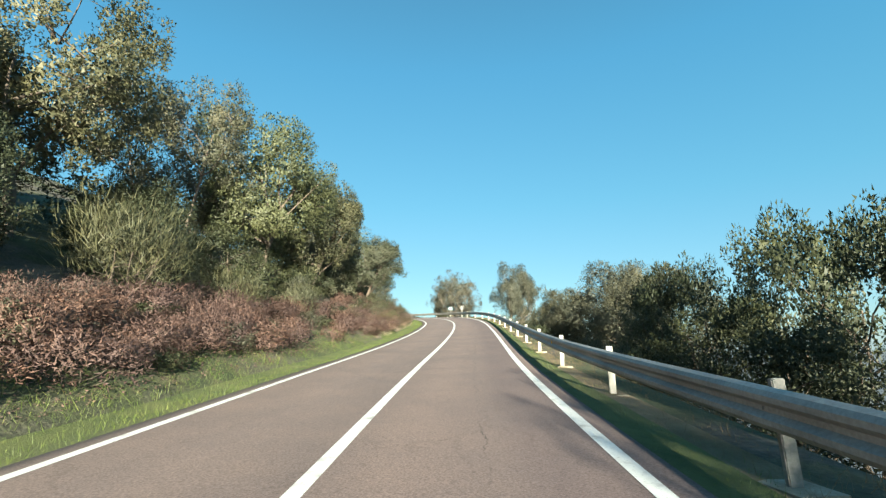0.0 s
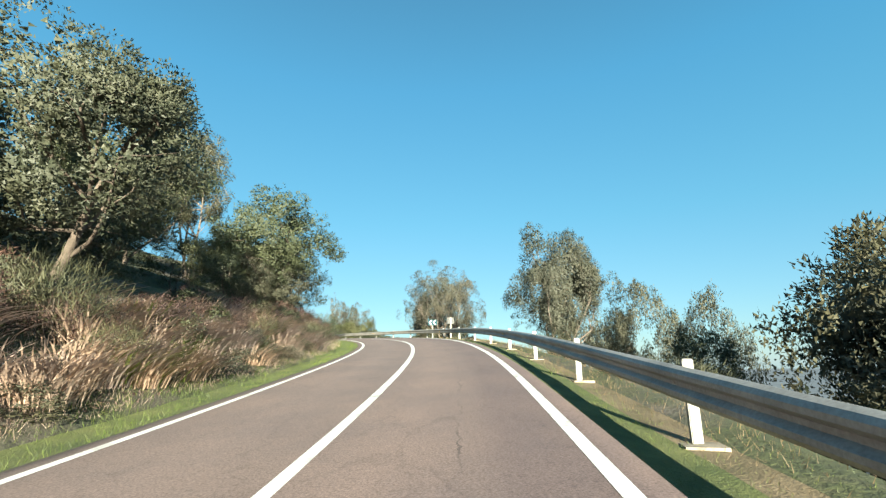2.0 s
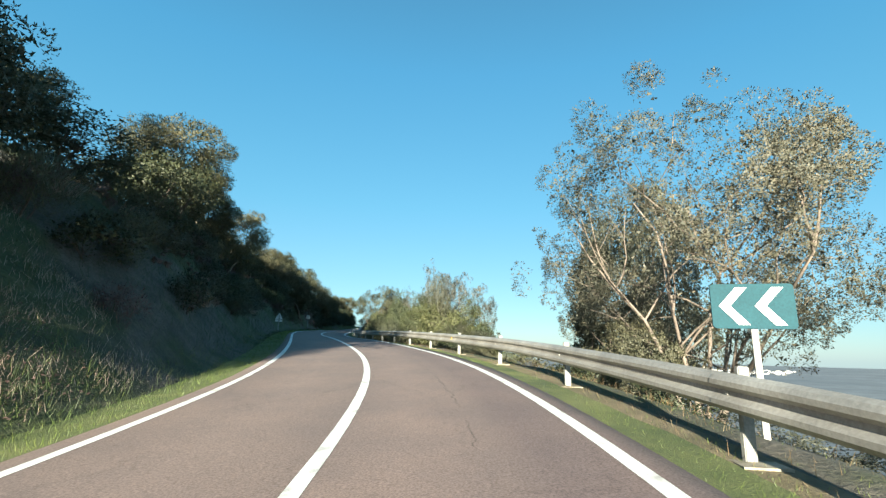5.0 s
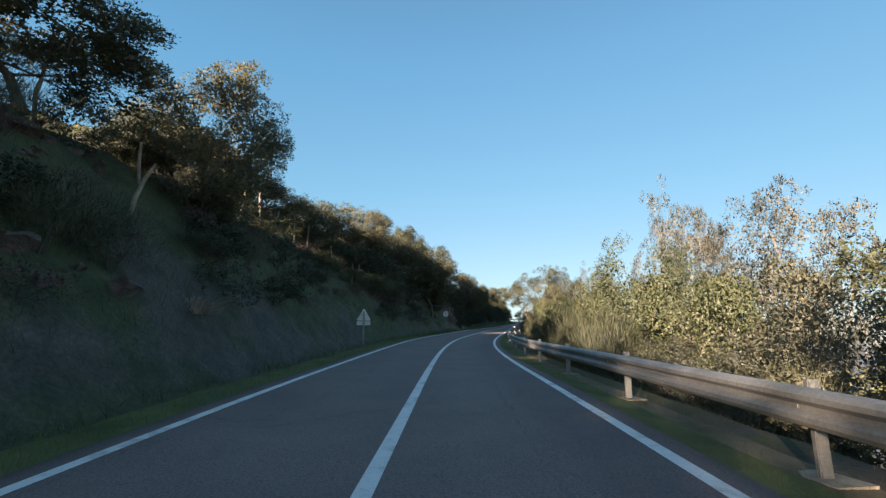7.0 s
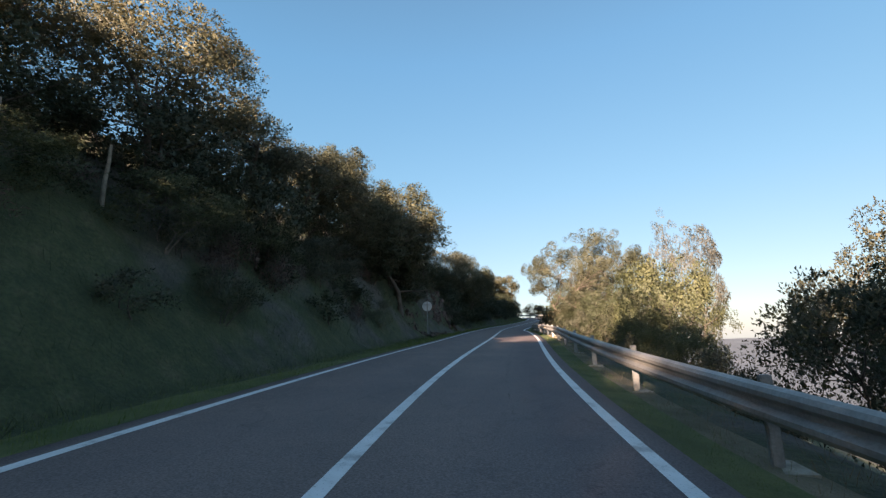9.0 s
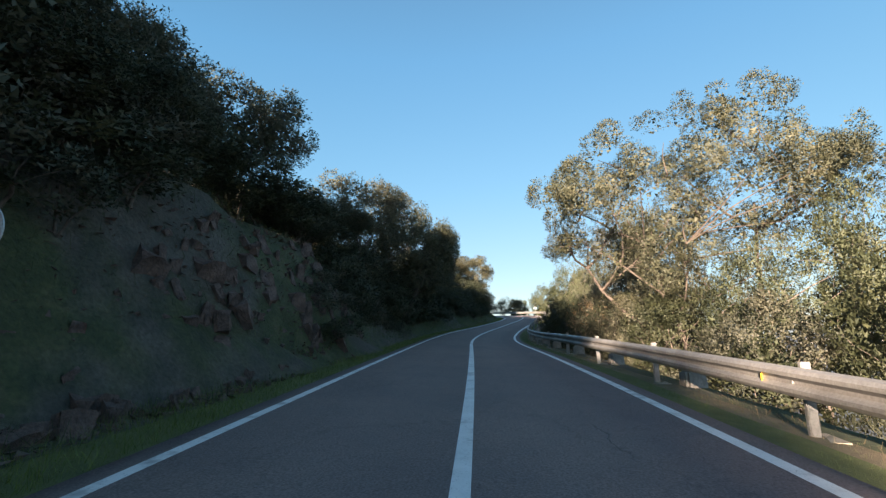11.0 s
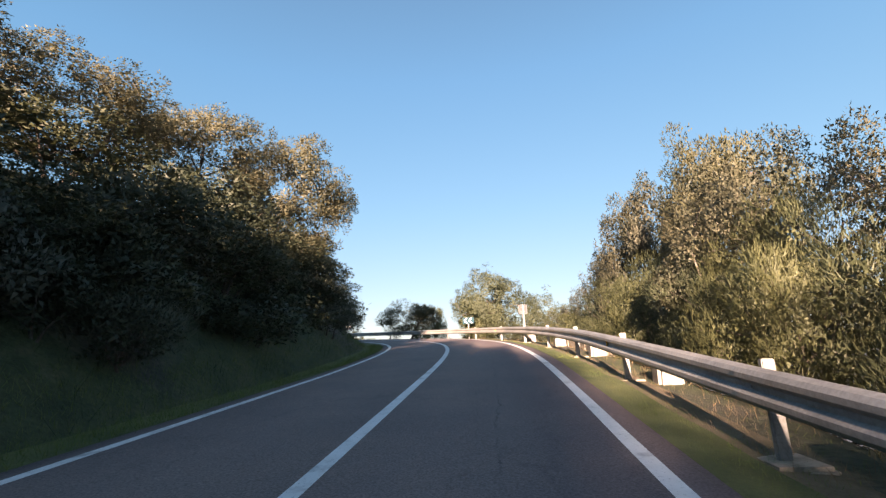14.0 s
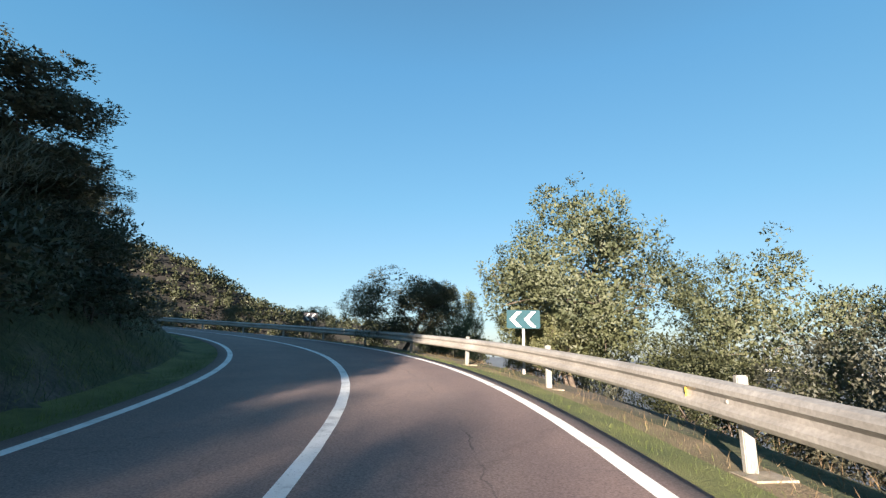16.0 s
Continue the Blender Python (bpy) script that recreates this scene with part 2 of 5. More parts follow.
def asphalt_material():
    m, nodes, links, shader = material("asphalt")
    uv = nodes.new("ShaderNodeUVMap")
    split = nodes.new("ShaderNodeSeparateXYZ")
    links.new(uv.outputs["UV"], split.inputs["Vector"])
    grain, patch = noise_node(nodes, links, 55.0, 5.0), noise_node(nodes, links, 0.7, 5.0)
    base = ramp_node(nodes, [(0.34, (0.135, 0.099, 0.09)), (0.66, (0.272, 0.204, 0.184))])
    links.new(grain.outputs["Fac"], base.inputs["Fac"])
    stains = ramp_node(nodes, [(0.35, (0.86, 0.86, 0.88)), (0.65, (1.06, 1.03, 1.0))])
    links.new(patch.outputs["Fac"], stains.inputs["Fac"])
    colour = mix_node(nodes, links, base.outputs["Color"], stains.outputs["Color"], 1.0, "MULTIPLY")
    # wheel tracks polished a little, a darker strip towards the right edge
    wear = ramp_node(nodes, [(0.0, (0.9,) * 3), (0.2, (1.0,) * 3), (0.32, (1.06,) * 3), (0.5, (0.95,) * 3), (0.66, (1.08, 1.06, 1.05)), (0.80, (0.95, 0.94, 0.95)), (0.86, (0.8, 0.78, 0.82)), (1.0, (0.82, 0.8, 0.84))])
    spread = nodes.new("ShaderNodeMapRange")
    spread.inputs["From Min"].default_value, spread.inputs["From Max"].default_value = -2.75, 2.75
    wobble = nodes.new("ShaderNodeMath")
    wobble.operation = "MULTIPLY_ADD"
    links.new(patch.outputs["Fac"], wobble.inputs[0])
    wobble.inputs[1].default_value = 0.35
    links.new(split.outputs["X"], wobble.inputs[2])
    links.new(wobble.outputs["Value"], spread.inputs["Value"])
    links.new(spread.outputs["Result"], wear.inputs["Fac"])
    colour = mix_node(nodes, links, colour, wear.outputs["Color"], 1.0, "MULTIPLY")
    cracks = nodes.new("ShaderNodeTexVoronoi")
    cracks.feature = "DISTANCE_TO_EDGE"
    cracks.inputs["Scale"].default_value = 0.45
    crack_space = nodes.new("ShaderNodeMapping")
    crack_space.inputs["Scale"].default_value = (1.6, 0.35, 1.0)
    bend = nodes.new("ShaderNodeMix")
    bend.data_type, bend.blend_type = "RGBA", "LINEAR_LIGHT"
    bend.inputs["Factor"].default_value = 0.35
    links.new(uv.outputs["UV"], bend.inputs["A"])
    fine = noise_node(nodes, links, 2.5, 5.0)
    links.new(fine.outputs["Color"], bend.inputs["B"])
    links.new(bend.outputs["Result"], crack_space.inputs["Vector"])
    links.new(crack_space.outputs["Vector"], cracks.inputs["Vector"])
    line = ramp_node(nodes, [(0.0, (0.45,) * 3), (0.012, (1.0,) * 3)])
    links.new(cracks.outputs["Distance"], line.inputs["Fac"])
    colour = mix_node(nodes, links, colour, line.outputs["Color"], 0.3, "MULTIPLY")
    seam = nodes.new("ShaderNodeMath")                    # distance from a long wandering crack in the right lane
    seam.operation = "MULTIPLY_ADD"
    links.new(fine.outputs["Fac"], seam.inputs[0])
    seam.inputs[1].default_value = 0.3
    links.new(split.outputs["X"], seam.inputs[2])
    gap = nodes.new("ShaderNodeMath")
    gap.operation = "COMPARE"
    links.new(seam.outputs["Value"], gap.inputs[0])
    gap.inputs[1].default_value, gap.inputs[2].default_value = 1.5, 0.009
    broken = ramp_node(nodes, [(0.46, (0, 0, 0)), (0.6, (0.6, 0.6, 0.6))])
    links.new(patch.outputs["Fac"], broken.inputs["Fac"])
    both = nodes.new("ShaderNodeMath")
    both.operation = "MULTIPLY"
    links.new(gap.outputs["Value"], both.inputs[0])
    links.new(broken.outputs["Color"], both.inputs[1])
    colour = mix_node(nodes, links, colour, (0.035, 0.03, 0.03), both.outputs["Value"])
    links.new(colour, shader.inputs["Base Color"])
    shader.inputs["Roughness"].default_value = 0.88
    bump_node(nodes, links, grain.outputs["Fac"], 0.5, 0.006, shader)
    return m


def paint_material():
    m, nodes, links, shader = material("road paint")
    worn, grit = noise_node(nodes, links, 3.0, 6.0), noise_node(nodes, links, 45.0, 4.0)
    r = ramp_node(nodes, [(0.30, (0.42, 0.40, 0.38)), (0.45, (0.74, 0.73, 0.70)), (0.7, (0.84, 0.83, 0.81))])
    links.new(worn.outputs["Fac"], r.inputs["Fac"])
    r2 = ramp_node(nodes, [(0.28, (0.55,) * 3), (0.42, (1.0,) * 3)])
    links.new(grit.outputs["Fac"], r2.inputs["Fac"])
    links.new(mix_node(nodes, links, r.outputs["Color"], r2.outputs["Color"], 1.0, "MULTIPLY"), shader.inputs["Base Color"])
    shader.inputs["Roughness"].default_value = 0.7
    bump_node(nodes, links, grit.outputs["Fac"], 0.3, 0.004, shader)
    return m


def ground_material():
    m, nodes, links, shader = material("hillside soil and grass")
    a, b, c = noise_node(nodes, links, 0.22, 5.0), noise_node(nodes, links, 1.6, 6.0), noise_node(nodes, links, 14.0, 6.0)
    grass = ramp_node(nodes, [(0.3, (0.032, 0.045, 0.018)), (0.55, (0.062, 0.072, 0.028)), (0.75, (0.11, 0.098, 0.05))])
    links.new(b.outputs["Fac"], grass.inputs["Fac"])
    soil = ramp_node(nodes, [(0.3, (0.05, 0.048, 0.038)), (0.7, (0.12, 0.102, 0.082))])
    links.new(b.outputs["Fac"], soil.inputs["Fac"])
    pick = ramp_node(nodes, [(0.48, (0, 0, 0)), (0.58, (1, 1, 1))])
    links.new(a.outputs["Fac"], pick.inputs["Fac"])
    colour = mix_node(nodes, links, grass.outputs["Color"], soil.outputs["Color"], pick.outputs["Color"])
    speck = ramp_node(nodes, [(0.3, (0.6,) * 3), (0.7, (1.25,) * 3)])
    links.new(c.outputs["Fac"], speck.inputs["Fac"])
    colour = mix_node(nodes, links, colour, speck.outputs["Color"], 1.0, "MULTIPLY")
    links.new(colour, shader.inputs["Base Color"])
    shader.inputs["Roughness"].default_value = 0.95
    bump_node(nodes, links, c.outputs["Fac"], 0.8, 0.06, shader)
    return m


ASPHALT, PAINT, SOIL = asphalt_material(), paint_material(), ground_material()
TURF = simple("verge turf", (0.055, 0.08, 0.02), (0.15, 0.16, 0.052), 1.3, 0.95, 0.0, 0.8, 35.0, 0.03)
VERGE_SOIL = simple("bare verge soil with sparse grass", (0.09, 0.075, 0.035), (0.25, 0.185, 0.115), 1.1, 0.95, 0.0, 0.8, 30.0, 0.03)
# distance haze over the plain is put into this blue-grey base colour
HAZY_PLAIN = simple("valley fields tinted with haze", (0.09, 0.115, 0.145), (0.16, 0.18, 0.2), 0.004, 1.0, 0.0, 0.0, 0.03)
GALVANISED = simple("weathered galvanised steel", (0.25, 0.235, 0.215), (0.43, 0.405, 0.375), 1.2, 0.55, 0.25, 0.2, 30.0, 0.004)
POST_METAL = simple("pale galvanised post", (0.2, 0.195, 0.185), (0.32, 0.31, 0.29), 4.0, 0.6, 0.2, 0.2)
CONCRETE = simple("old concrete", (0.22, 0.18, 0.13), (0.42, 0.36, 0.28), 5.0, 0.92, 0.0, 0.6, 30.0, 0.01)
SIGN_WHITE = simple("white sign enamel", (0.5, 0.51, 0.52), (0.62, 0.62, 0.62), 3.0, 0.85, 0.0, 0.05)
SIGN_BACK = simple("bare sign back", (0.085, 0.087, 0.09), (0.12, 0.122, 0.125), 2.0, 0.85, 0.15, 0.1)
PALE_BACK = simple("pale aluminium sign back", (0.42, 0.44, 0.45), (0.56, 0.57, 0.57), 2.0, 0.5, 0.4, 0.1)
SIGN_BLUE = simple("petrol blue sign film", (0.008, 0.045, 0.06), (0.012, 0.06, 0.078), 3.0, 0.85, 0.0, 0.05)
REFLECTOR = simple("amber reflector", (0.75, 0.42, 0.01), (0.9, 0.55, 0.03), 8.0, 0.3, 0.0, 0.05)
SIGN_DARK = simple("dark sign backing", (0.03, 0.03, 0.035), (0.06, 0.06, 0.07), 3.0, 0.85, 0.0, 0.05)
BARK = simple("grey brown bark", (0.06, 0.045, 0.035), (0.16, 0.125, 0.10), 3.0, 0.95, 0.0, 0.8, 25.0, 0.03)
PALE_BARK = simple("pale peeling bark", (0.09, 0.07, 0.056), (0.25, 0.2, 0.165), 2.5, 0.9, 0.0, 0.6, 20.0, 0.02)
ROCK = simple("reddish slate", (0.07, 0.046, 0.04), (0.19, 0.127, 0.105), 1.8, 0.95, 0.0, 0.9, 9.0, 0.06)
OAK_LEAF = leaf_material("holm oak leaves", (0.04, 0.047, 0.028), (0.092, 0.097, 0.058), (0.168, 0.159, 0.112))
OLIVE_LEAF = leaf_material("wild olive leaves", (0.044, 0.049, 0.035), (0.097, 0.098, 0.066), (0.184, 0.171, 0.130))
SILVER_LEAF = leaf_material("grey green leaves", (0.045, 0.051, 0.044), (0.095, 0.096, 0.079), (0.200, 0.171, 0.148))
GOLD_LEAF = leaf_material("yellowing olive leaves", (0.045, 0.052, 0.026), (0.098, 0.111, 0.054), (0.182, 0.189, 0.107))
ROSY_LEAF = leaf_material("rosy grey leaves", (0.048, 0.051, 0.044), (0.104, 0.106, 0.093), (0.22, 0.204, 0.186))
# oak leaves made warmer and brighter: the low sun's glow is in the colour
SUNLIT_LEAF = leaf_material("oak leaves in sunlit tawny tone", (0.051, 0.050, 0.028), (0.118, 0.112, 0.061), (0.218, 0.192, 0.12))
SHRUB_LEAF = leaf_material("dark shrub leaves", (0.024, 0.033, 0.018), (0.054, 0.064, 0.033), (0.105, 0.11, 0.062))
BROOM_LEAF = leaf_material("grey green broom", (0.055, 0.059, 0.033), (0.100, 0.103, 0.059), (0.190, 0.176, 0.111))
RUST_LEAF = leaf_material("withered reddish brush", (0.05, 0.03, 0.028), (0.115, 0.068, 0.062), (0.24, 0.155, 0.138), 0.2, 0.7)
STRAW = leaf_material("dry straw grass", (0.25, 0.18, 0.155), (0.43, 0.325, 0.285), (0.66, 0.54, 0.485), 0.3, 0.7)
GRASS = leaf_material("verge grass", (0.05, 0.085, 0.014), (0.11, 0.16, 0.03), (0.25, 0.27, 0.085), 0.3, 0.5)
BROWN_GRASS = leaf_material("brown dry grass", (0.1, 0.065, 0.035), (0.2, 0.135, 0.075), (0.34, 0.25, 0.14), 0.25, 0.65)
# darker copy of the grass: the hillside's shade is put into its colour
HILL_GRASS = leaf_material("hill grass with shade in its colour", (0.022, 0.036, 0.014), (0.046, 0.068, 0.026), (0.12, 0.125, 0.06), 0.2, 0.6)


# ---- mesh helpers ----
def mesh_from(name, verts, faces, mat, smooth=False):
    me = bpy.data.meshes.new(name)
    me.from_pydata([tuple(v) for v in verts], [], [tuple(f) for f in faces])
    me.materials.append(mat)
    if smooth:
        me.shade_smooth()
    return me


def soup_mesh(name, corners, mat, normals=None):
    """Loose faces; corners: n x k x 3. normals: n x 3, the way that each face's light is taken from."""
    n, k = corners.shape[:2]
    me = bpy.data.meshes.new(name)
    me.vertices.add(n * k)
    me.vertices.foreach_set("co", np.ascontiguousarray(corners, np.float32).ravel())
    me.loops.add(n * k)
    me.loops.foreach_set("vertex_index", np.arange(n * k, dtype=np.int32))
    me.polygons.add(n)
    me.polygons.foreach_set("loop_start", np.arange(0, n * k, k, dtype=np.int32))
    me.materials.append(mat)
    me.update(calc_edges=True)
    if normals is not None:
        me.shade_smooth()
        me.normals_split_custom_set_from_vertices(np.repeat(normals, k, 0).tolist())
    return me


def part(name, me, parent, label="", m=None):
    ob = new(name, me)
    ob.parent = parent
    if m is not None:
        ob.matrix_basis = m
    if label:
        tagged(ob, label)
    return ob


def box_mesh(name, size, mat, bevel=0.0):
    bm = bmesh.new()
    bmesh.ops.create_cube(bm, size=1.0, matrix=Matrix.Diagonal((*size, 1.0)))
    if bevel:
        bmesh.ops.bevel(bm, geom=bm.edges[:], offset=bevel, segments=2, affect="EDGES")
    me = bpy.data.meshes.new(name)
    bm.to_mesh(me)
    bm.free()
    me.materials.append(mat)
    return me


# ---- road ----
def ribbon(name, lats, s0, s1, ds, up, mat, skirt=0.0):
    stations = np.arange(s0, s1 + ds / 2, ds)
    verts, faces, uvs = [], [], []
    for s in stations:
        for k, lat in enumerate(lats):
            drop = skirt if skirt and k in (0, len(lats) - 1) else 0.0
            verts.append(on_road(s, lat, up - drop))
            uvs.append((lat, s))
    n = len(lats)
    for i in range(len(stations) - 1):
        for k in range(n - 1):
            a = i * n + k
            faces.append((a, a + 1, a + n + 1, a + n))
    me = mesh_from(name, verts, faces, mat, True)
    layer = me.uv_layers.new(name="UVMap")
    for loop in me.loops:
        layer.data[loop.index].uv = uvs[loop.vertex_index]
    return new(name, me)


LANE = 2.45
tagged(ribbon("road", [-2.78, -2.76, -2.5, -1.2, 0, 1.2, 2.5, 2.76, 2.78], -10, 290, 1.0, 0.0, ASPHALT, 0.25),
       "worn grey asphalt road with patched edges", "road", kind="structure")
for line_name, lat, wide in (("edge_line", -LANE, 0.13), ("centre_line", 0.0, 0.14), ("edge_line", LANE, 0.14)):
    tagged(ribbon(line_name, [lat - wide / 2, lat + wide / 2], -10, 290, 1.0, 0.004, PAINT),
           "worn solid white painted line on the asphalt", "road marking", kind="structure")


# ---- ground: one sheet from the road's edges to the horizon ----
def stretch(lo, hi, pitch, far):
    core = list(np.arange(lo, hi + 0.01, pitch))
    out, d = [], pitch
    while (out[-1] if out else 0) < far:
        d *= 1.28
        out.append((out[-1] if out else 0) + d)
    return np.array([lo - o for o in out[::-1]] + core + [hi + o for o in out])


def build_ground():
    xs, ys = stretch(-75, 55, 1.4, 4300), stretch(-24, 250, 1.4, 4300)
    gx, gy = np.meshgrid(xs, ys)
    x, y = gx.ravel(), gy.ravel()
    s, lat = nearest(x, y)
    z = np.interp(s, STATION, RP[:, 2]) + land(s, lat, x, y)
    z = np.where(np.abs(lat) < 6.0, z - 0.35 * np.clip(6.2 - np.abs(lat), 0, 1), z)
    far = np.hypot(x + 10, y - 110)
    rim = np.clip((far - 260) / 500, 0, 1)
    ridge = 26 + 12 * np.sin(x * 0.013 + 1.0) + 9 * np.sin(y * 0.017)
    side = np.clip((-x - 30) / 120, 0, 1)                     # the hills stand to the west, the plain lies east
    z = z * (1 - rim) + rim * (side * (ridge - np.clip((far - 600) / 8, 0, 170)) - (1 - side) * 60.0)
    z = np.maximum(z, -60.0)
    nx, ny = len(xs), len(ys)
    i, j = np.meshgrid(np.arange(nx - 1), np.arange(ny - 1))
    a = (j * nx + i).ravel()
    faces = np.stack([a, a + 1, a + nx + 1, a + nx], 1)
    verts = list(np.stack([x, y, z], 1))
    faces = list(faces)
    # the strips that meet the asphalt
    strip_faces, strip_right = [], []
    for lats in ((-6.4, -5.6, -5.0, -4.5, -4.1, -3.7, -3.3, -3.0, -2.7), (2.7, 3.0, 3.3, 3.7, 4.1, 4.5, 5.0, 5.6, 6.4)):
        stations = np.arange(-10, 290.1, 0.8)
        base, n = len(verts), len(lats)
        for st in stations:
            for lt in lats:
                p = ground_at(st, lt)
                edge = 0.25 if abs(lt) > 6 else 0.0
                p.z += 0.03 * float(wave(p.x * 3, p.y * 3, 2.0)) * (abs(lt) > 2.8) - edge
                verts.append(p)
        for q in range(len(stations) - 1):
            for k in range(n - 1):
                c = base + q * n + k
                if abs(lats[k] + lats[k + 1]) < 7.6:
                    strip_faces.append(len(faces))
                    strip_right.append(lats[0] > 0 and lats[k] > 3.2)
                faces.append((c, c + 1, c + n + 1, c + n))
    me = mesh_from("ground", verts, faces, SOIL, True)
    me.materials.append(HAZY_PLAIN)
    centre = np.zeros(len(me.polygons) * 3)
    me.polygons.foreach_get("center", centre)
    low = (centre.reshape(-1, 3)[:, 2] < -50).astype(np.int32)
    me.materials.append(TURF)
    me.materials.append(VERGE_SOIL)
    low[strip_faces] = 2
    low[[f for f, right in zip(strip_faces, strip_right) if right]] = 3           # soil under the rail, turf beside the line
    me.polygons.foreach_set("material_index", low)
    return tagged(new("ground", me), "steep grassy hillside falling to a hazy plain", "ground", kind="structure")


build_ground()


# ---- guardrail ----
RAIL_LAT = 3.38


def build_guardrail():
    rail = tagged(new("guardrail"), "weathered galvanised steel guardrail on pale posts", "guardrail")
    rail.location = on_road(0, RAIL_LAT)
    # W-shaped beam, front face towards the road, closed back
    front = [(0.0, 0.0), (-0.055, 0.02), (-0.08, 0.055), (-0.08, 0.095), (-0.03, 0.135), (-0.03, 0.175), (-0.08, 0.215), (-0.08, 0.255), (-0.055, 0.29), (0.0, 0.31)]
    ring = front + [(0.006, 0.31), (0.006, 0.0)]
    inverse = Matrix.Translation(-rail.location)
    post_me = box_mesh("post", (0.1, 0.055, 0.98), POST_METAL, 0.008)
    spacer_me = box_mesh("spacer", (0.07, 0.12, 0.2), POST_METAL, 0.01)
    pad_me = box_mesh("footing", (0.42, 0.52, 0.12), CONCRETE, 0.035)
    refl_me = box_mesh("reflector", (0.012, 0.07, 0.09), REFLECTOR, 0.004)
    bolt_me = box_mesh("bolt", (0.02, 0.035, 0.035), GALVANISED, 0.006)
    pitch, s, count = 4.0, -8.4, 0
    rng = random.Random(3)
    while s < 262:
        # one beam section, posts at its ends
        verts, faces = [], []
        stations = np.linspace(s - 0.02, s + pitch + 0.14, 6)
        for st in stations:
            shift = 0.006 if st > s + pitch else 0.0
            for dx, dz in ring:
                verts.append(on_road(st, RAIL_LAT + dx - shift, 0.31 + dz))
        n = len(ring)
        for q in range(len(stations) - 1):
            for k in range(n):
                a, b = q * n + k, q * n + (k + 1) % n
                faces.append((a, b, b + n, a + n))
        me = mesh_from("beam", [inverse @ v for v in verts], faces, GALVANISED)
        beam = part("beam", me, rail)
        turn = Matrix.Rotation(road_turn(s), 4, "Z")
        lean = Matrix.Rotation(rng.uniform(-0.02, 0.02), 4, "Y")
        post = part("post", post_me, rail, "", inverse @ Matrix.Translation(on_road(s, RAIL_LAT + 0.1, 0.18)) @ turn @ lean)
        part("spacer", spacer_me, post, "", post.matrix_basis.inverted() @ inverse @ Matrix.Translation(on_road(s, RAIL_LAT + 0.035, 0.46)) @ turn)
        part("bolt", bolt_me, beam, "", inverse @ Matrix.Translation(on_road(s, RAIL_LAT - 0.035, 0.465)) @ turn)
        part("footing", pad_me, post, "concrete pad at the post", post.matrix_basis.inverted() @ inverse @ Matrix.Translation(on_road(s, RAIL_LAT + 0.12, -0.125)) @ turn @ Matrix.Rotation(rng.uniform(-0.2, 0.2), 4, "Z"))
        if count % 4 == 1:
            part("reflector", refl_me, beam, "amber reflector", inverse @ Matrix.Translation(on_road(s + 0.5, RAIL_LAT - 0.04, 0.465)) @ turn @ Matrix.Rotation(radians(-35), 4, "Z"))
        s += pitch
        count += 1


build_guardrail()


# ---- trees ----
def tube(verts, faces, points, radii, sides=6):
    base = len(verts)
    for i, (p, r) in enumerate(zip(points, radii)):
        d = (points[min(i + 1, len(points) - 1)] - points[max(i - 1, 0)]).normalized()
        q = d.to_track_quat("Z", "Y")
        for k in range(sides):
            a = 2 * math.pi * k / sides
            verts.append(p + q @ Vector((math.cos(a) * r, math.sin(a) * r, 0)))
    for i in range(len(points) - 1):
        for k in range(sides):
            a, b = base + i * sides + k, base + i * sides + (k + 1) % sides
            faces.append((a, b, b + sides, a + sides))


def limb(rng, start, way, length, bend, steps=5):
    points, p, d = [start], start.copy(), way.normalized()
    for _ in range(steps):
        d = (d + Vector((rng.gauss(0, bend), rng.gauss(0, bend), rng.gauss(0.06, bend)))).normalized()
        p = p + d * (length / steps)
        points.append(p)
    return points


def unit(v):
    return v / np.maximum(np.linalg.norm(v, axis=1), 1e-6)[:, None]


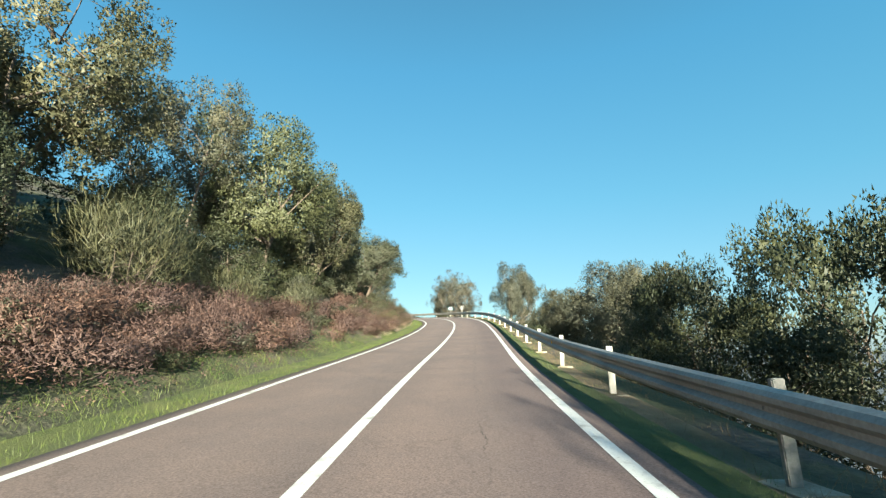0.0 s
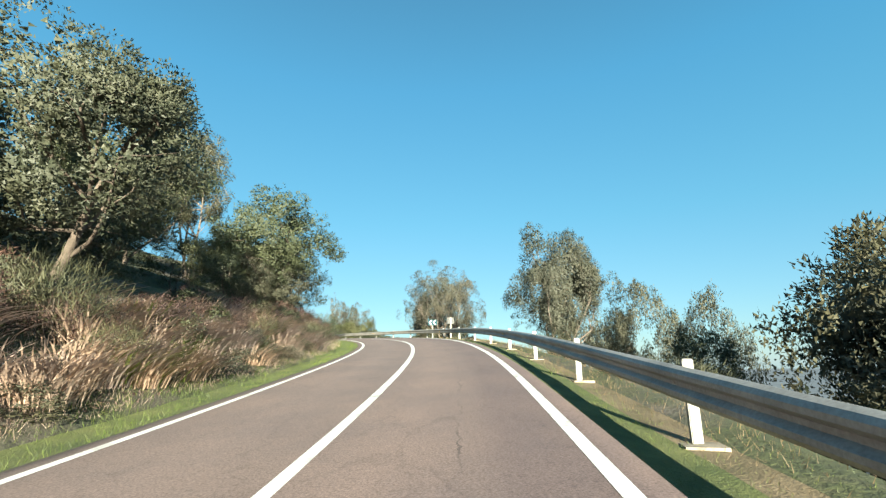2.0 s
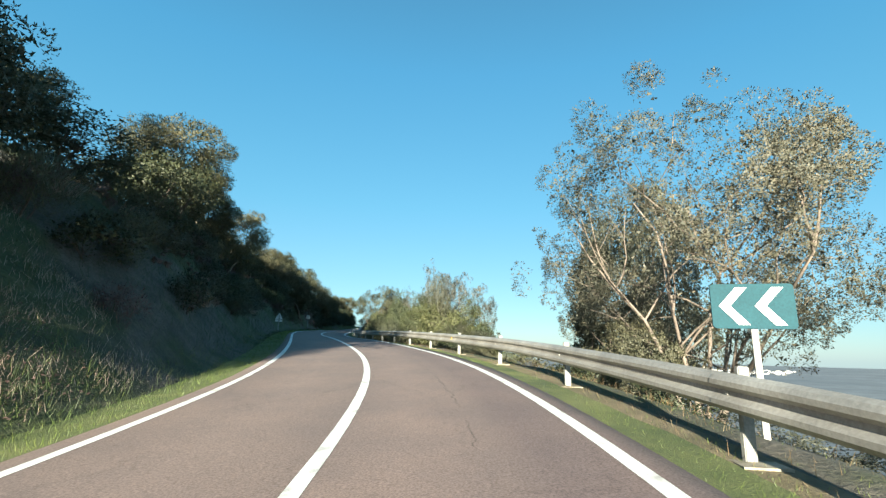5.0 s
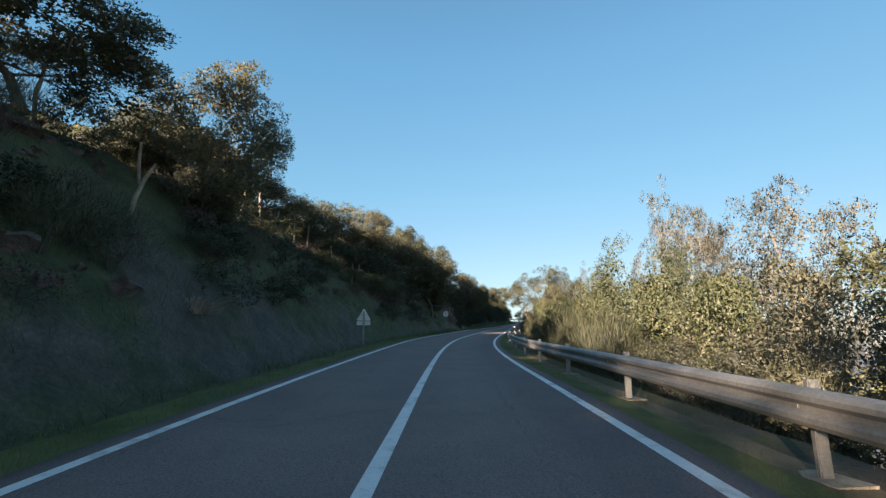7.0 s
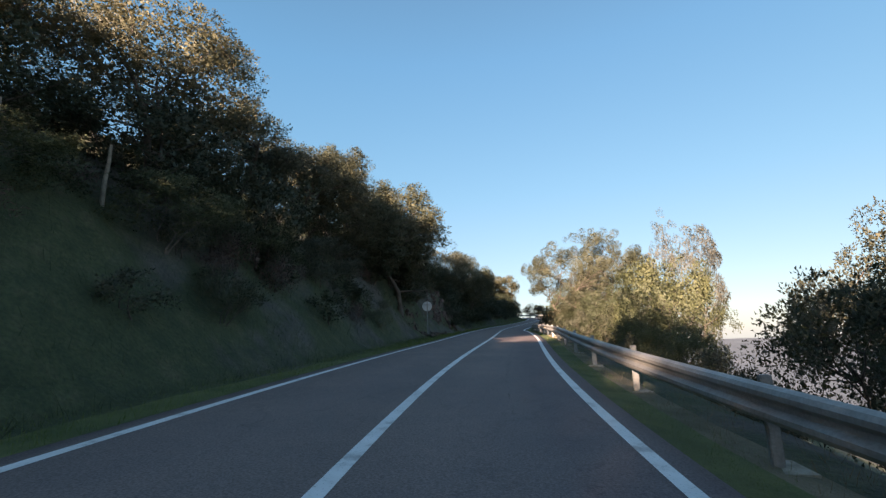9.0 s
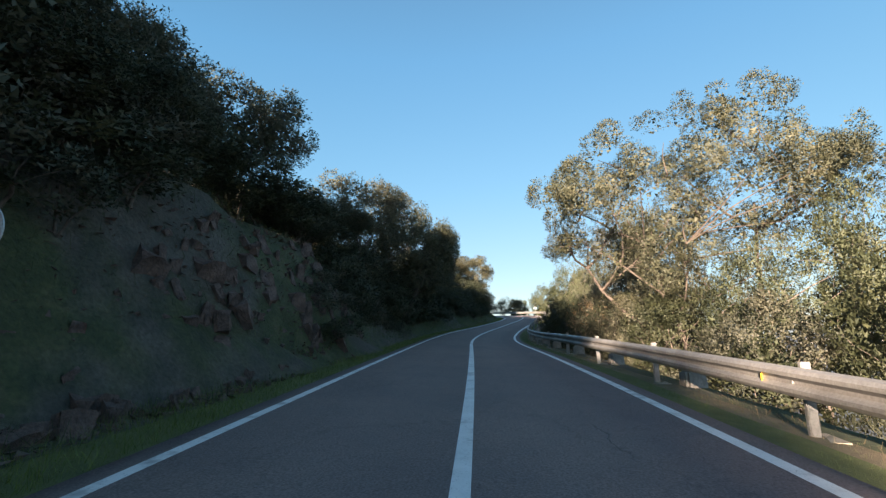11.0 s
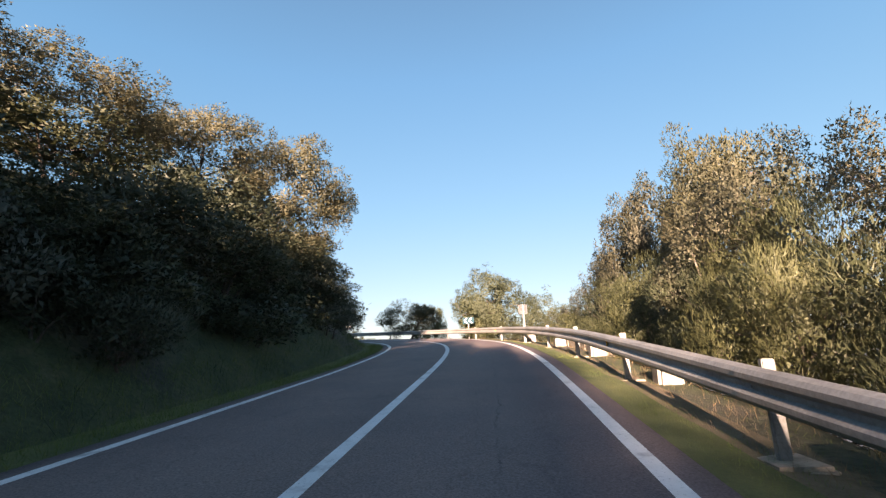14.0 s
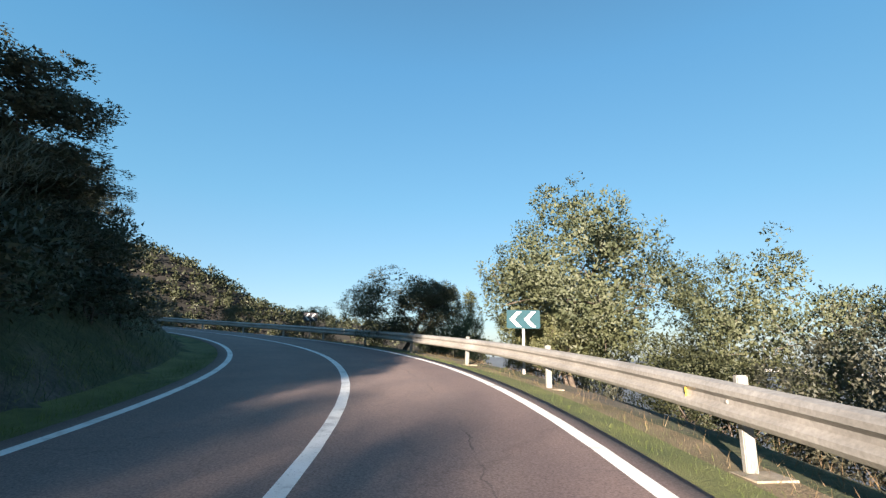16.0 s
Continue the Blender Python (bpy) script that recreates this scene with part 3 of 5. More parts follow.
def leaves(rng, centres, radii, count, size, rise=0.25, thin=0.9, tuft=9, crown=None, core=0):
    """Leaves in tufts round clump centres: corners, n x 3 x 3, and normals that follow the clumps, n x 3.
    crown: the middle and the half widths of the whole crown, whose outer shell takes most leaves. core: sprays inside each clump."""
    g = np.random.RandomState(rng.randrange(1 << 30))
    centres, radii = np.array(centres), np.array(radii)
    weight = radii ** 2
    spread = np.zeros_like(centres)
    if crown is not None:
        v = (centres - np.array(crown[0])) / np.array(crown[1])
        depth = np.linalg.norm(v, axis=1)
        weight = weight * np.clip((depth - 0.35) / 0.4, 0.06, 1.0)
        spread = unit(v) * np.clip(depth, 0, 1)[:, None]
    tufts = max(count // tuft, 1)
    k = g.choice(len(centres), tufts, p=weight / weight.sum())
    d = unit(unit(g.normal(size=(tufts, 3))) + 0.7 * spread[k])
    heart = centres[k] + d * (radii[k] * (0.6 + 0.45 * g.rand(tufts) ** 0.5))[:, None]
    j = g.randint(tufts, size=count)
    off = unit(g.normal(size=(count, 3)) + 0.4 * d[j])
    p = heart[j] + off * (size * (0.3 + 1.9 * g.rand(count)))[:, None]
    axis = d[j] * 0.5 + off * 0.5 + g.normal(size=(count, 3)) * 0.6
    axis[:, 2] += rise
    axis = unit(axis)
    ln = size * (0.6 + 0.8 * g.rand(count))[:, None]
    out = unit(d[j] * 0.8 + off * 0.4 + 0.5 * spread[k][j] + np.array([0, 0, 0.15]))
    if core:                                          # broad sprays that fill the clumps from within
        q = np.repeat(np.arange(len(centres)), core)
        inner = unit(g.normal(size=(len(q), 3)))
        p = np.concatenate([p, centres[q] + (inner * 0.6 - 0.5 * spread[q]) * radii[q][:, None]])
        axis = np.concatenate([axis, unit(g.normal(size=(len(q), 3)))])
        ln = np.concatenate([ln, 0.27 * radii[q][:, None]])
        out = np.concatenate([out, unit(inner * 0.5 + spread[q] + np.array([0, 0, 0.1]))])
    n = len(p)
    side = unit(np.cross(axis, g.normal(size=(n, 3))))
    wd = ln * thin * 0.5
    wd[count:] = ln[count:] * 0.55
    uneven = (0.35 + 1.3 * g.rand(n))[:, None]
    tri = np.stack([p - side * wd * uneven, p + side * wd * (2 - uneven) + axis * ln * 0.35 * g.rand(n)[:, None], p + axis * ln], 1)
    own = unit(np.cross(tri[:, 1] - tri[:, 0], tri[:, 2] - tri[:, 0]))
    away = (own * out).sum(1) < 0
    tri[away] = tri[away][:, [0, 2, 1]]
    own[away] *= -1
    return tri, unit(0.7 * out + 0.4 * own)


def tree(name, label, seed, high, wide, clear, leaf, bark, count, size, stems=1, clump=0.7, airy=0.0, category="tree", rise=0.25, thin=0.55, lobes=22, stout=1.0, limbs=0.42, core=21, rising=0.0):
    """One tree, its foot at the origin: crown from clear to high, wide across, built of lobes of leaf clumps."""
    rng = random.Random(seed)
    tips, trunks, boughs = [], [], []
    verts, faces = [], []                              # thin twigs
    crown_mid, crown_half = (clear + high) / 2, (high - clear) / 2

    def kept(p, edge):
        """The place p, drawn back into the crown where it would stick out."""
        if p.z < crown_mid:
            flat = math.hypot(p.x, p.y) / (wide / 2 * edge)
            return p if flat <= 1 else Vector((p.x / flat, p.y / flat, p.z))
        v = Vector((p.x / (wide / 2), p.y / (wide / 2), (p.z - crown_mid) / crown_half))
        if v.length <= edge:
            return p
        v *= edge / v.length
        return Vector((v.x * wide / 2, v.y * wide / 2, crown_mid + v.z * crown_half))

    def tubed(points, rr, sides, heap):
        v, f = ([], []) if heap is not None else (verts, faces)
        tube(v, f, points, rr, sides)
        if heap is not None:
            heap.append((v, f))

    small = high < 2.5
    grown = category == "tree"
    for k in range(stems):
        a = rng.uniform(0, 6.28)
        r0 = stout * (0.017 * high / math.sqrt(stems) + 0.02)
        foot = Vector((0, 0, -0.3)) + Vector((math.cos(a), math.sin(a), 0)) * (0.0 if stems == 1 else 0.7 * r0)
        lean = Vector((math.cos(a) * (0.12 if stems == 1 else 0.3), math.sin(a) * (0.12 if stems == 1 else 0.3), 1.0))
        trunk = [kept(p, 0.8) for p in limb(rng, foot, lean, high * 0.72, 0.14, 7)]
        tubed(trunk, [r0 * (1.35 - 0.35 * min(i, 1)) * (1 - 0.78 * i / 7) for i in range(8)], 4 if small else (5 if high < 5 else 8), trunks if grown else None)
        for q in range(9 if stems == 1 else (2 if small else 5)):
            i = rng.randint(2, 6)
            start = trunk[i]
            a = rng.uniform(0, 6.28)
            out = Vector((math.cos(a), math.sin(a), rng.uniform(0.15, 0.9) + rising))
            length = wide * rng.uniform(0.28, 0.5)
            br = [kept(p, 0.86) for p in limb(rng, start, out, length, 0.16, 5)]
            tubed(br, [r0 * limbs * (1 - 0.8 * j / 5) for j in range(6)], 3 if high < 5 else 5, boughs if grown else None)
            tips += br[3:]
            for _ in range(1 if high < 5 else 3):
                j = rng.randint(2, 5)
                a2 = rng.uniform(0, 6.28)
                tw = [kept(p, 0.92) for p in limb(rng, br[j], Vector((math.cos(a2), math.sin(a2), rng.uniform(0.0, 0.9))) + out * 0.5, length * rng.uniform(0.35, 0.6), 0.2, 4)]
                tubed(tw, [r0 * 0.15 * (1 - 0.8 * j2 / 4) for j2 in range(5)], 3, None)
                tips += tw[2:]
    centres, radii = [], []
    for p in tips:
        p = kept(p, 0.93)
        if p.z > clear:
            centres.append(p)
            radii.append(clump * rng.uniform(0.4, 0.85))
    for _ in range(int(1.6 * lobes * (1.0 - 0.7 * airy))):
        a, e = rng.uniform(0, 6.28), math.asin(rng.uniform(-0.85, 1.0))
        u = rng.uniform(0.58, 0.8)
        reach = rng.uniform(0.17, 0.28)
        bulge = 1.0 + 0.14 * math.sin(3 * a + seed) + 0.08 * math.sin(5 * e + 2 * seed)
        if high > 5:                                  # a thin limb that carries the lobe
            q = Vector((math.cos(a) * math.cos(e) * u * bulge * wide / 2, math.sin(a) * math.cos(e) * u * bulge * wide / 2, crown_mid + math.sin(e) * u * crown_half))
            start = min(tips, key=lambda p: (p - q).length + (0.8 if p.z > q.z else 0.0))
            bow = Vector((math.sin(7 * a), math.cos(7 * a), 0.6)) * 0.06 * (q - start).length
            tubed([start.lerp(q, i / 4) + bow * math.sin(math.pi * i / 4) for i in range(5)], [r0 * 0.22 * (1 - 0.2 * i) + 0.004 for i in range(5)], 3, None)
        for _ in range(6):
            a2, e2 = rng.uniform(0, 6.28), math.asin(rng.uniform(-0.45, 1.0))
            v = Vector((math.cos(a) * math.cos(e) * u * bulge + reach * math.cos(a2) * math.cos(e2), math.sin(a) * math.cos(e) * u * bulge + reach * math.sin(a2) * math.cos(e2), math.sin(e) * u + reach * math.sin(e2)))
            if v.length > 1.06:
                v *= 1.06 / v.length
            centres.append(Vector((v.x * wide / 2, v.y * wide / 2, crown_mid + v.z * crown_half)))
            radii.append(clump * rng.uniform(0.35, 0.8))
    root = tagged(new(name), label, category)
    for heap, piece in ((trunks, "trunk"), (boughs, "limb")):
        for v, f in heap:
            part(piece, mesh_from(piece, v, f, bark, True), root)
    twigs = part("brushwood", mesh_from("brushwood", verts, faces, bark, True), root)
    tagged(twigs, kind="stuff")
    tri, normals = leaves(rng, [tuple(c) for c in centres], radii, count, size, rise, thin, crown=((0, 0, crown_mid), (wide / 2, wide / 2, crown_half)), core=core)
    part("crown", soup_mesh("crown", tri, leaf, normals), root)
    return root, high, wide


OAK_LABEL = "dense holm oak with dull olive leaves on the hillside"
SHADE_LABEL = "dark dense holm oak on the shaded hillside"
OAK = [tree("holm_oak", OAK_LABEL, 1, 7.0, 6.0, 0.5, OAK_LEAF, BARK, 36000, 0.084, clump=0.72),
       tree("holm_oak", OAK_LABEL, 2, 7.0, 5.6, 0.4, OLIVE_LEAF, BARK, 36000, 0.084, clump=0.72, stems=2),
       tree("holm_oak", OAK_LABEL, 3, 7.0, 6.4, 0.5, GOLD_LEAF, BARK, 38000, 0.084, clump=0.72, stems=2)]
NEAR = tree("holm_oak", "dark holm oak close above the shaded verge", 8, 7.0, 6.0, 0.3, OAK_LEAF, BARK, 38000, 0.082, stems=2, clump=0.6, lobes=26, core=31)
BIG = tree("holm_oak", "large spreading holm oak with open crown below the road", 7, 12.0, 10.4, 3.1, OAK_LEAF, BARK, 165000, 0.058, clump=0.66, stems=3, lobes=28, core=22, limbs=0.42)
SHADE = [tree("holm_oak", SHADE_LABEL, 4, 7.0, 6.0, 1.5, OAK_LEAF, BARK, 24000, 0.1, core=34),
         tree("holm_oak", SHADE_LABEL, 5, 7.0, 5.6, 1.4, OAK_LEAF, BARK, 24000, 0.1, core=34),
         tree("holm_oak", "hillside holm oak with golden sunlight in its leaf colour", 6, 7.0, 6.2, 1.3, SUNLIT_LEAF, BARK, 34000, 0.086, stems=2)]
OLIVE = [tree("wild_olive", "wild olive tree with pale limbs and grey-green leaves", 11, 7.0, 6.0, 0.5, OLIVE_LEAF, PALE_BARK, 42000, 0.076, stems=3, clump=0.56, airy=0.2, core=17),
         tree("wild_olive", "wild olive tree with pale limbs and golden leaves", 12, 7.0, 6.0, 0.6, GOLD_LEAF, PALE_BARK, 46000, 0.07, stems=4, clump=0.52, airy=0.15, core=12)]
SLIM = [tree("slender_olive", "tall slender olive with bare pale stems", 21, 8.0, 5.0, 0.5, OLIVE_LEAF, PALE_BARK, 58000, 0.068, stems=6, clump=0.56, airy=0.05, stout=0.7, limbs=0.36, core=17, rising=0.9)]
ROSY = [tree("airy_tree", "airy tree with rosy grey leaves and pale limbs", 31, 8.0, 6.0, 0.7, ROSY_LEAF, PALE_BARK, 42000, 0.072, stems=4, clump=0.48, airy=0.3, stout=0.8, core=2),
        tree("airy_tree", "airy tree with rosy grey leaves and pale limbs", 32, 8.0, 6.0, 0.5, ROSY_LEAF, PALE_BARK, 42000, 0.072, stems=3, clump=0.48, airy=0.2, stout=0.8, core=2)]
D4 = tree("bush", "large fine-leaved golden-green bush below the rail", 45, 5.5, 5.0, 0.05, GOLD_LEAF, PALE_BARK, 38000, 0.056, stems=5, clump=0.46, category="bush", stout=0.5, lobes=26)
FEATHER = tree("bush", "feathery golden-green bush of long upright shoots", 46, 3.6, 3.8, 0.05, GOLD_LEAF, PALE_BARK, 30000, 0.1, stems=5, clump=0.4, category="bush", stout=0.5, lobes=20, rise=1.4, thin=0.11, core=8)
E3 = tree("airy_tree", "tall airy tree with grey-green leaves and thin pale limbs", 33, 9.5, 7.6, 0.7, SILVER_LEAF, PALE_BARK, 120000, 0.046, stems=6, clump=0.5, airy=0.08, stout=0.75, lobes=34, limbs=0.46, core=5, rising=0.6)
BUSH = [tree("bush", "dense dark roadside bush growing from the slope", 41, 4.0, 4.4, 0.05, SHRUB_LEAF, BARK, 10000, 0.08, stems=3, clump=0.42, category="bush", core=17, lobes=20, rise=0.6),
        tree("bush", "dense olive-green roadside bush growing from the slope", 42, 4.0, 4.4, 0.05, OLIVE_LEAF, PALE_BARK, 15000, 0.076, stems=3, stout=0.6, clump=0.42, category="bush", core=10, lobes=20),
        tree("bush", "golden-green roadside bush growing from the slope", 43, 4.0, 4.4, 0.05, GOLD_LEAF, PALE_BARK, 15000, 0.076, stems=3, stout=0.6, clump=0.42, category="bush", core=10, lobes=20),
        tree("bush", "dark bush in the shade between the oaks", 44, 4.0, 4.4, 0.05, SHRUB_LEAF, BARK, 4800, 0.14, stems=2, clump=0.5, category="bush", core=7, lobes=18)]
TANGLE = tree("bare_bush", "tangle of bare brown branches with few withered leaves", 52, 3.2, 4.0, 0.4, BROWN_GRASS, PALE_BARK, 1000, 0.06, stems=8, clump=0.35, category="bush", stout=0.55, lobes=16, core=0, rising=0.5)
DEAD = [tree("dead_tree", "half-dead tree with bare white branches", 51, 8.0, 5.0, 3.6, OLIVE_LEAF, PALE_BARK, 26000, 0.085, stems=3, clump=0.55, airy=0.25, limbs=0.6, core=12)]
SHRUB = [tree("shrub", "low dark green shrub on the bank", 61, 1.4, 1.7, 0.0, SHRUB_LEAF, BARK, 1600, 0.095, stems=2, clump=0.24, category="shrub", core=2, lobes=12),
         tree("shrub", "low grey-green shrub on the bank", 62, 1.4, 1.7, 0.0, OLIVE_LEAF, BARK, 1800, 0.085, stems=2, clump=0.24, category="shrub", core=2, lobes=12),
         tree("broom", "feathery yellow-green broom bush on the bank", 63, 1.9, 1.9, 0.2, BROOM_LEAF, BARK, 2600, 0.28, stems=5, clump=0.28, category="shrub", rise=1.5, thin=0.05, core=0),
         tree("withered_brush", "withered reddish-brown brush covering the bank", 64, 0.9, 1.9, 0.0, RUST_LEAF, BARK, 1700, 0.11, stems=2, clump=0.3, category="shrub", thin=0.25, core=2, lobes=14)]


def tussock(seed, mat, label):
    """Fine arching grass leaning to +x, foot at the origin."""
    g = np.random.RandomState(seed)
    n, steps = 190, 4
    foot = np.concatenate([g.normal(size=(n, 2)) * 0.19, np.full((n, 1), -0.05)], 1)
    a = np.arctan2(foot[:, 1], foot[:, 0]) + 0.5 * g.normal(size=n)
    out = np.stack([np.cos(a), np.sin(a), np.zeros(n)], 1) * (0.15 + 0.35 * g.rand(n))[:, None] + np.array([0.4, 0.0, 0.0]) * (0.4 + g.rand(n))[:, None]
    ln = (0.35 + 0.75 * g.rand(n))[:, None]
    droop = (0.3 + 0.3 * g.rand(n))[:, None]
    side = np.cross(out + g.normal(size=(n, 3)) * 0.1, np.array([0, 0, 1.0]))
    side = side / np.linalg.norm(side, axis=1)[:, None] * (0.0042 + 0.0042 * g.rand(n))[:, None]
    rows = []
    for k in range(steps + 1):
        u = k / steps
        rows.append(foot + ln * (out * (0.25 * u + 0.85 * u * u) + np.array([0, 0, 1.0]) * (1.25 * u - droop * 1.25 * u * u)))
    faces = []
    for k in range(steps):
        w0, w1 = 1.0 + 0.5 * math.sin(3.1 * k / steps), 1.0 + 0.5 * math.sin(3.1 * (k + 1) / steps)
        if k == steps - 1:
            faces.append(np.stack([rows[k] - side * w0, rows[k] + side * w0, rows[k + 1]], 1))
        else:
            faces.append(np.stack([rows[k] - side * w0, rows[k] + side * w0, rows[k + 1] + side * w1], 1))
            faces.append(np.stack([rows[k] - side * w0, rows[k + 1] + side * w1, rows[k + 1] - side * w1], 1))
    return tagged(new("grass_tussock", soup_mesh("grass_tussock", np.concatenate(faces), mat)), label, "grass tussock"), 1.0, 1.0


TUSSOCK = [tussock(5, STRAW, "arching tussock of dry pinkish straw grass"), tussock(6, STRAW, "arching tussock of dry pinkish straw grass"), tussock(7, GRASS, "fresh green grass tussock among the straw")]
used = set()
turns = random.Random(77)


def sow(proto, s, lat, tall, wide, group, turn=None):
    """A small plant of a given height, standing on the ground."""
    base = float(np.interp(s, STATION, RP[:, 2]))
    return plant(proto, s, lat, ground_at(s, lat).z - base + tall, wide, group, turn)


def plant(proto, s, lat, top, wide, group, turn=None):
    """A tree at station s whose top stands top metres above the road."""
    root, high, span = proto
    foot = ground_at(s, lat)
    base = float(np.interp(s, STATION, RP[:, 2]))
    tall = max(base + top - foot.z, 0.35 * wide)
    m = Matrix.Translation(foot - Vector((0, 0, 0.05))) @ Matrix.Rotation(turns.uniform(0, 6.28) if turn is None else turn, 4, "Z") @ Matrix.Diagonal((wide / span, wide / span, tall / high, 1.0))
    if root.name not in used:
        used.add(root.name)
        root.matrix_basis = m
        ob = root
    else:
        ob = copy_thing(root, m)
        ob.matrix_basis = m
    ob["group"] = group
    return ob


A, A2, A3, S, S2, S3, B, B2, C, E1, E2, D, D2, D3, SD, W = *OAK, *SHADE, *OLIVE, *SLIM, *ROSY, *BUSH, *DEAD
# oaks above the first bank
BANK_OAKS = [
    (NEAR, 4, -12, 12, 7), (SD, 6, -14, 7, 5), (NEAR, 11, -10.8, 12.6, 6.6), (SD, 12, -15, 7.4, 5), (B, 17.5, -11, 12.4, 6), (SD, 18, -14, 7, 5), (A3, 21.5, -9.4, 12.0, 8.0),
    (SD, 24, -13, 6.6, 5), (A, 27, -8.7, 10.6, 6.0), (SD, 30, -12.5, 6, 4.6), (A3, 31, -15, 11, 7), (A2, 32, -9.6, 6.4, 3.4), (A, 36.3, -7.3, 7.8, 6),
    (SD, 37, -12, 5.6, 4.6), (A3, 42, -10, 9.6, 5.6), (SD, 45, -13, 6, 4.6), (A, 47, -18, 10, 6.5),
]
for proto, s, lat, top, wide in BANK_OAKS:
    plant(proto, s, lat, top, wide, "oaks above the first bank")
# oaks where the shady hillside begins
RISE_OAKS = [
    # D 63, S 66.8, SD 62.5 and 68.8: added or raised to shade road and rail
    (A2, 53, -15, 10, 5.6), (A3, 57, -8.1, 9.3, 8.7), (W, 61, -13.8, 14.4, 5), (D, 63, -6.7, 6.3, 4.2), (A3, 66, -19, 13, 6.5), (S, 66.8, -8.4, 7.8, 4.4), (SD, 62.5, -9.6, 6.8, 4.4), (SD, 68.8, -9.0, 7.2, 4.4),
    (A2, 67, -10, 6.5, 5), (A, 71, -12.6, 8.2, 5), (S, 75, -11.6, 8.4, 5), (S3, 82, -8.2, 10.0, 5.2), (S, 88, -9.6, 10, 5.5), (S2, 92.5, -8.6, 9.4, 5),
    (S3, 97.5, -7.0, 9.5, 4.8),
]
for proto, s, lat, top, wide in RISE_OAKS:
    plant(proto, s, lat, top, wide, "oaks at the start of the shady hillside")
# oaks on the shady hillside
SHADY_OAKS = [
    (S, 101.5, -12.2, 10.2, 5), (S2, 106, -11.3, 10.4, 5.4), (S3, 110, -11, 9.8, 5), (S, 114.5, -10.4, 10, 5), (S3, 118, -8.2, 10.5, 6), (S2, 122.5, -9, 10, 5.2),
    (S, 127, -8.6, 10, 5.5), (S3, 131, -7.6, 9.4, 5.5), (S, 132.5, -9.6, 11.8, 6),
]
for proto, s, lat, top, wide in SHADY_OAKS:
    plant(proto, s, lat, top, wide, "oaks on the shady hillside")
# oaks over the road cut
CUT_OAKS = [
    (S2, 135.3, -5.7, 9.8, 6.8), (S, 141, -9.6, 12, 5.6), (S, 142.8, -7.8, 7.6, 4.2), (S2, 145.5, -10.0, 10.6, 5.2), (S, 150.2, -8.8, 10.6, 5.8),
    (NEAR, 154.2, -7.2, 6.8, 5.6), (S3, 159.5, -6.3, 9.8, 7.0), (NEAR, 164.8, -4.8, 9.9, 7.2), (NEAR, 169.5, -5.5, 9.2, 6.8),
]
for proto, s, lat, top, wide in CUT_OAKS:
    plant(proto, s, lat, top, wide, "oaks over the road cut")
# oaks before the last bend
BEND_OAKS = [
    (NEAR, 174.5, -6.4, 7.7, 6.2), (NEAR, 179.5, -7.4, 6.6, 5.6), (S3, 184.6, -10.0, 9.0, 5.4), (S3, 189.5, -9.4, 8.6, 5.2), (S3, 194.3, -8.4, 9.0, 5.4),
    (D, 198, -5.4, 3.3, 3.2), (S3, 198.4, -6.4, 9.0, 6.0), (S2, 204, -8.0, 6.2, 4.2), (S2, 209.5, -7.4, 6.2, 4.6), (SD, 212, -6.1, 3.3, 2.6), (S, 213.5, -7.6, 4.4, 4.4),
    (SD, 216.5, -6.4, 3.4, 2.8), (S2, 219, -9, 6, 5), (SD, 221, -6.4, 3.0, 2.8), (S, 226, -8, 6, 5),
]
for proto, s, lat, top, wide in BEND_OAKS:
    plant(proto, s, lat, top, wide, "oaks before the last bend")
# right of the first climb
FIRST_RIGHT = [
    # unseen bushes behind the start, added to shade the right verge
    (D, -14, 8.2, 4.6, 5), (D, -9, 7.8, 4.4, 5), (D, -5, 7.6, 4.0, 4.6),
    (D, 5, 8.2, 2.2, 4.0), (D, 9.5, 8.8, 3.5, 4.2), (D, 13, 9.5, 3.9, 4.4), (D2, 20.5, 9.8, 3.2, 5), (A2, 27, 10.2, 3.4, 4.4), (A2, 33, 9.9, 4.8, 6.2),
    (A2, 34, 13.2, 4.9, 5.4), (D2, 34, 8.3, 2.7, 4.2), (D2, 38, 12, 3.0, 4), (D, 41, 8.6, 0.9, 3), (D2, 45, 12, 2.5, 3.2), (D2, 50, 12.1, 3.3, 4), (C, 51, 7.6, 7.4, 5.0),
    (B, 52, 10.1, 5.4, 4.8), (D2, 57, 12, 1.4, 4),
]
for proto, s, lat, top, wide in FIRST_RIGHT:
    plant(proto, s, lat, top, wide, "trees below the first stretch of guardrail")
# right of the first bend
BROW_RIGHT = [
    (E3, 70.2, 8.05, 7.8, 8.4), (D2, 70.5, 6.7, 1.4, 2.8), (B, 75.5, 10.6, 6.6, 5), (B, 77, 12.6, 9.0, 7), (D3, 84, 7.2, 1.3, 3.0), (D4, 87, 6.5, 3.2, 5.0),
    (D2, 87.3, 6.0, 4.3, 1.7), (D2, 89.5, 9.0, 2.2, 4.6), (D2, 93.5, 8.2, 2.2, 4.2), (D2, 97.5, 9.6, 3.0, 4.6), (D3, 102.5, 9.4, 3.2, 4.2), (D3, 96.5, 7.4, 2.6, 3.6), (E1, 100, 12.6, 6.8, 6), (D, 100, 6.3, 1.1, 3.0), (D4, 101, 7.8, 4.6, 4.8),
    (D, 103.5, 6.7, 1.6, 3.4), (D3, 106.5, 8.0, 3.7, 3.6), (E2, 106.5, 11.2, 8.4, 4.8),
]
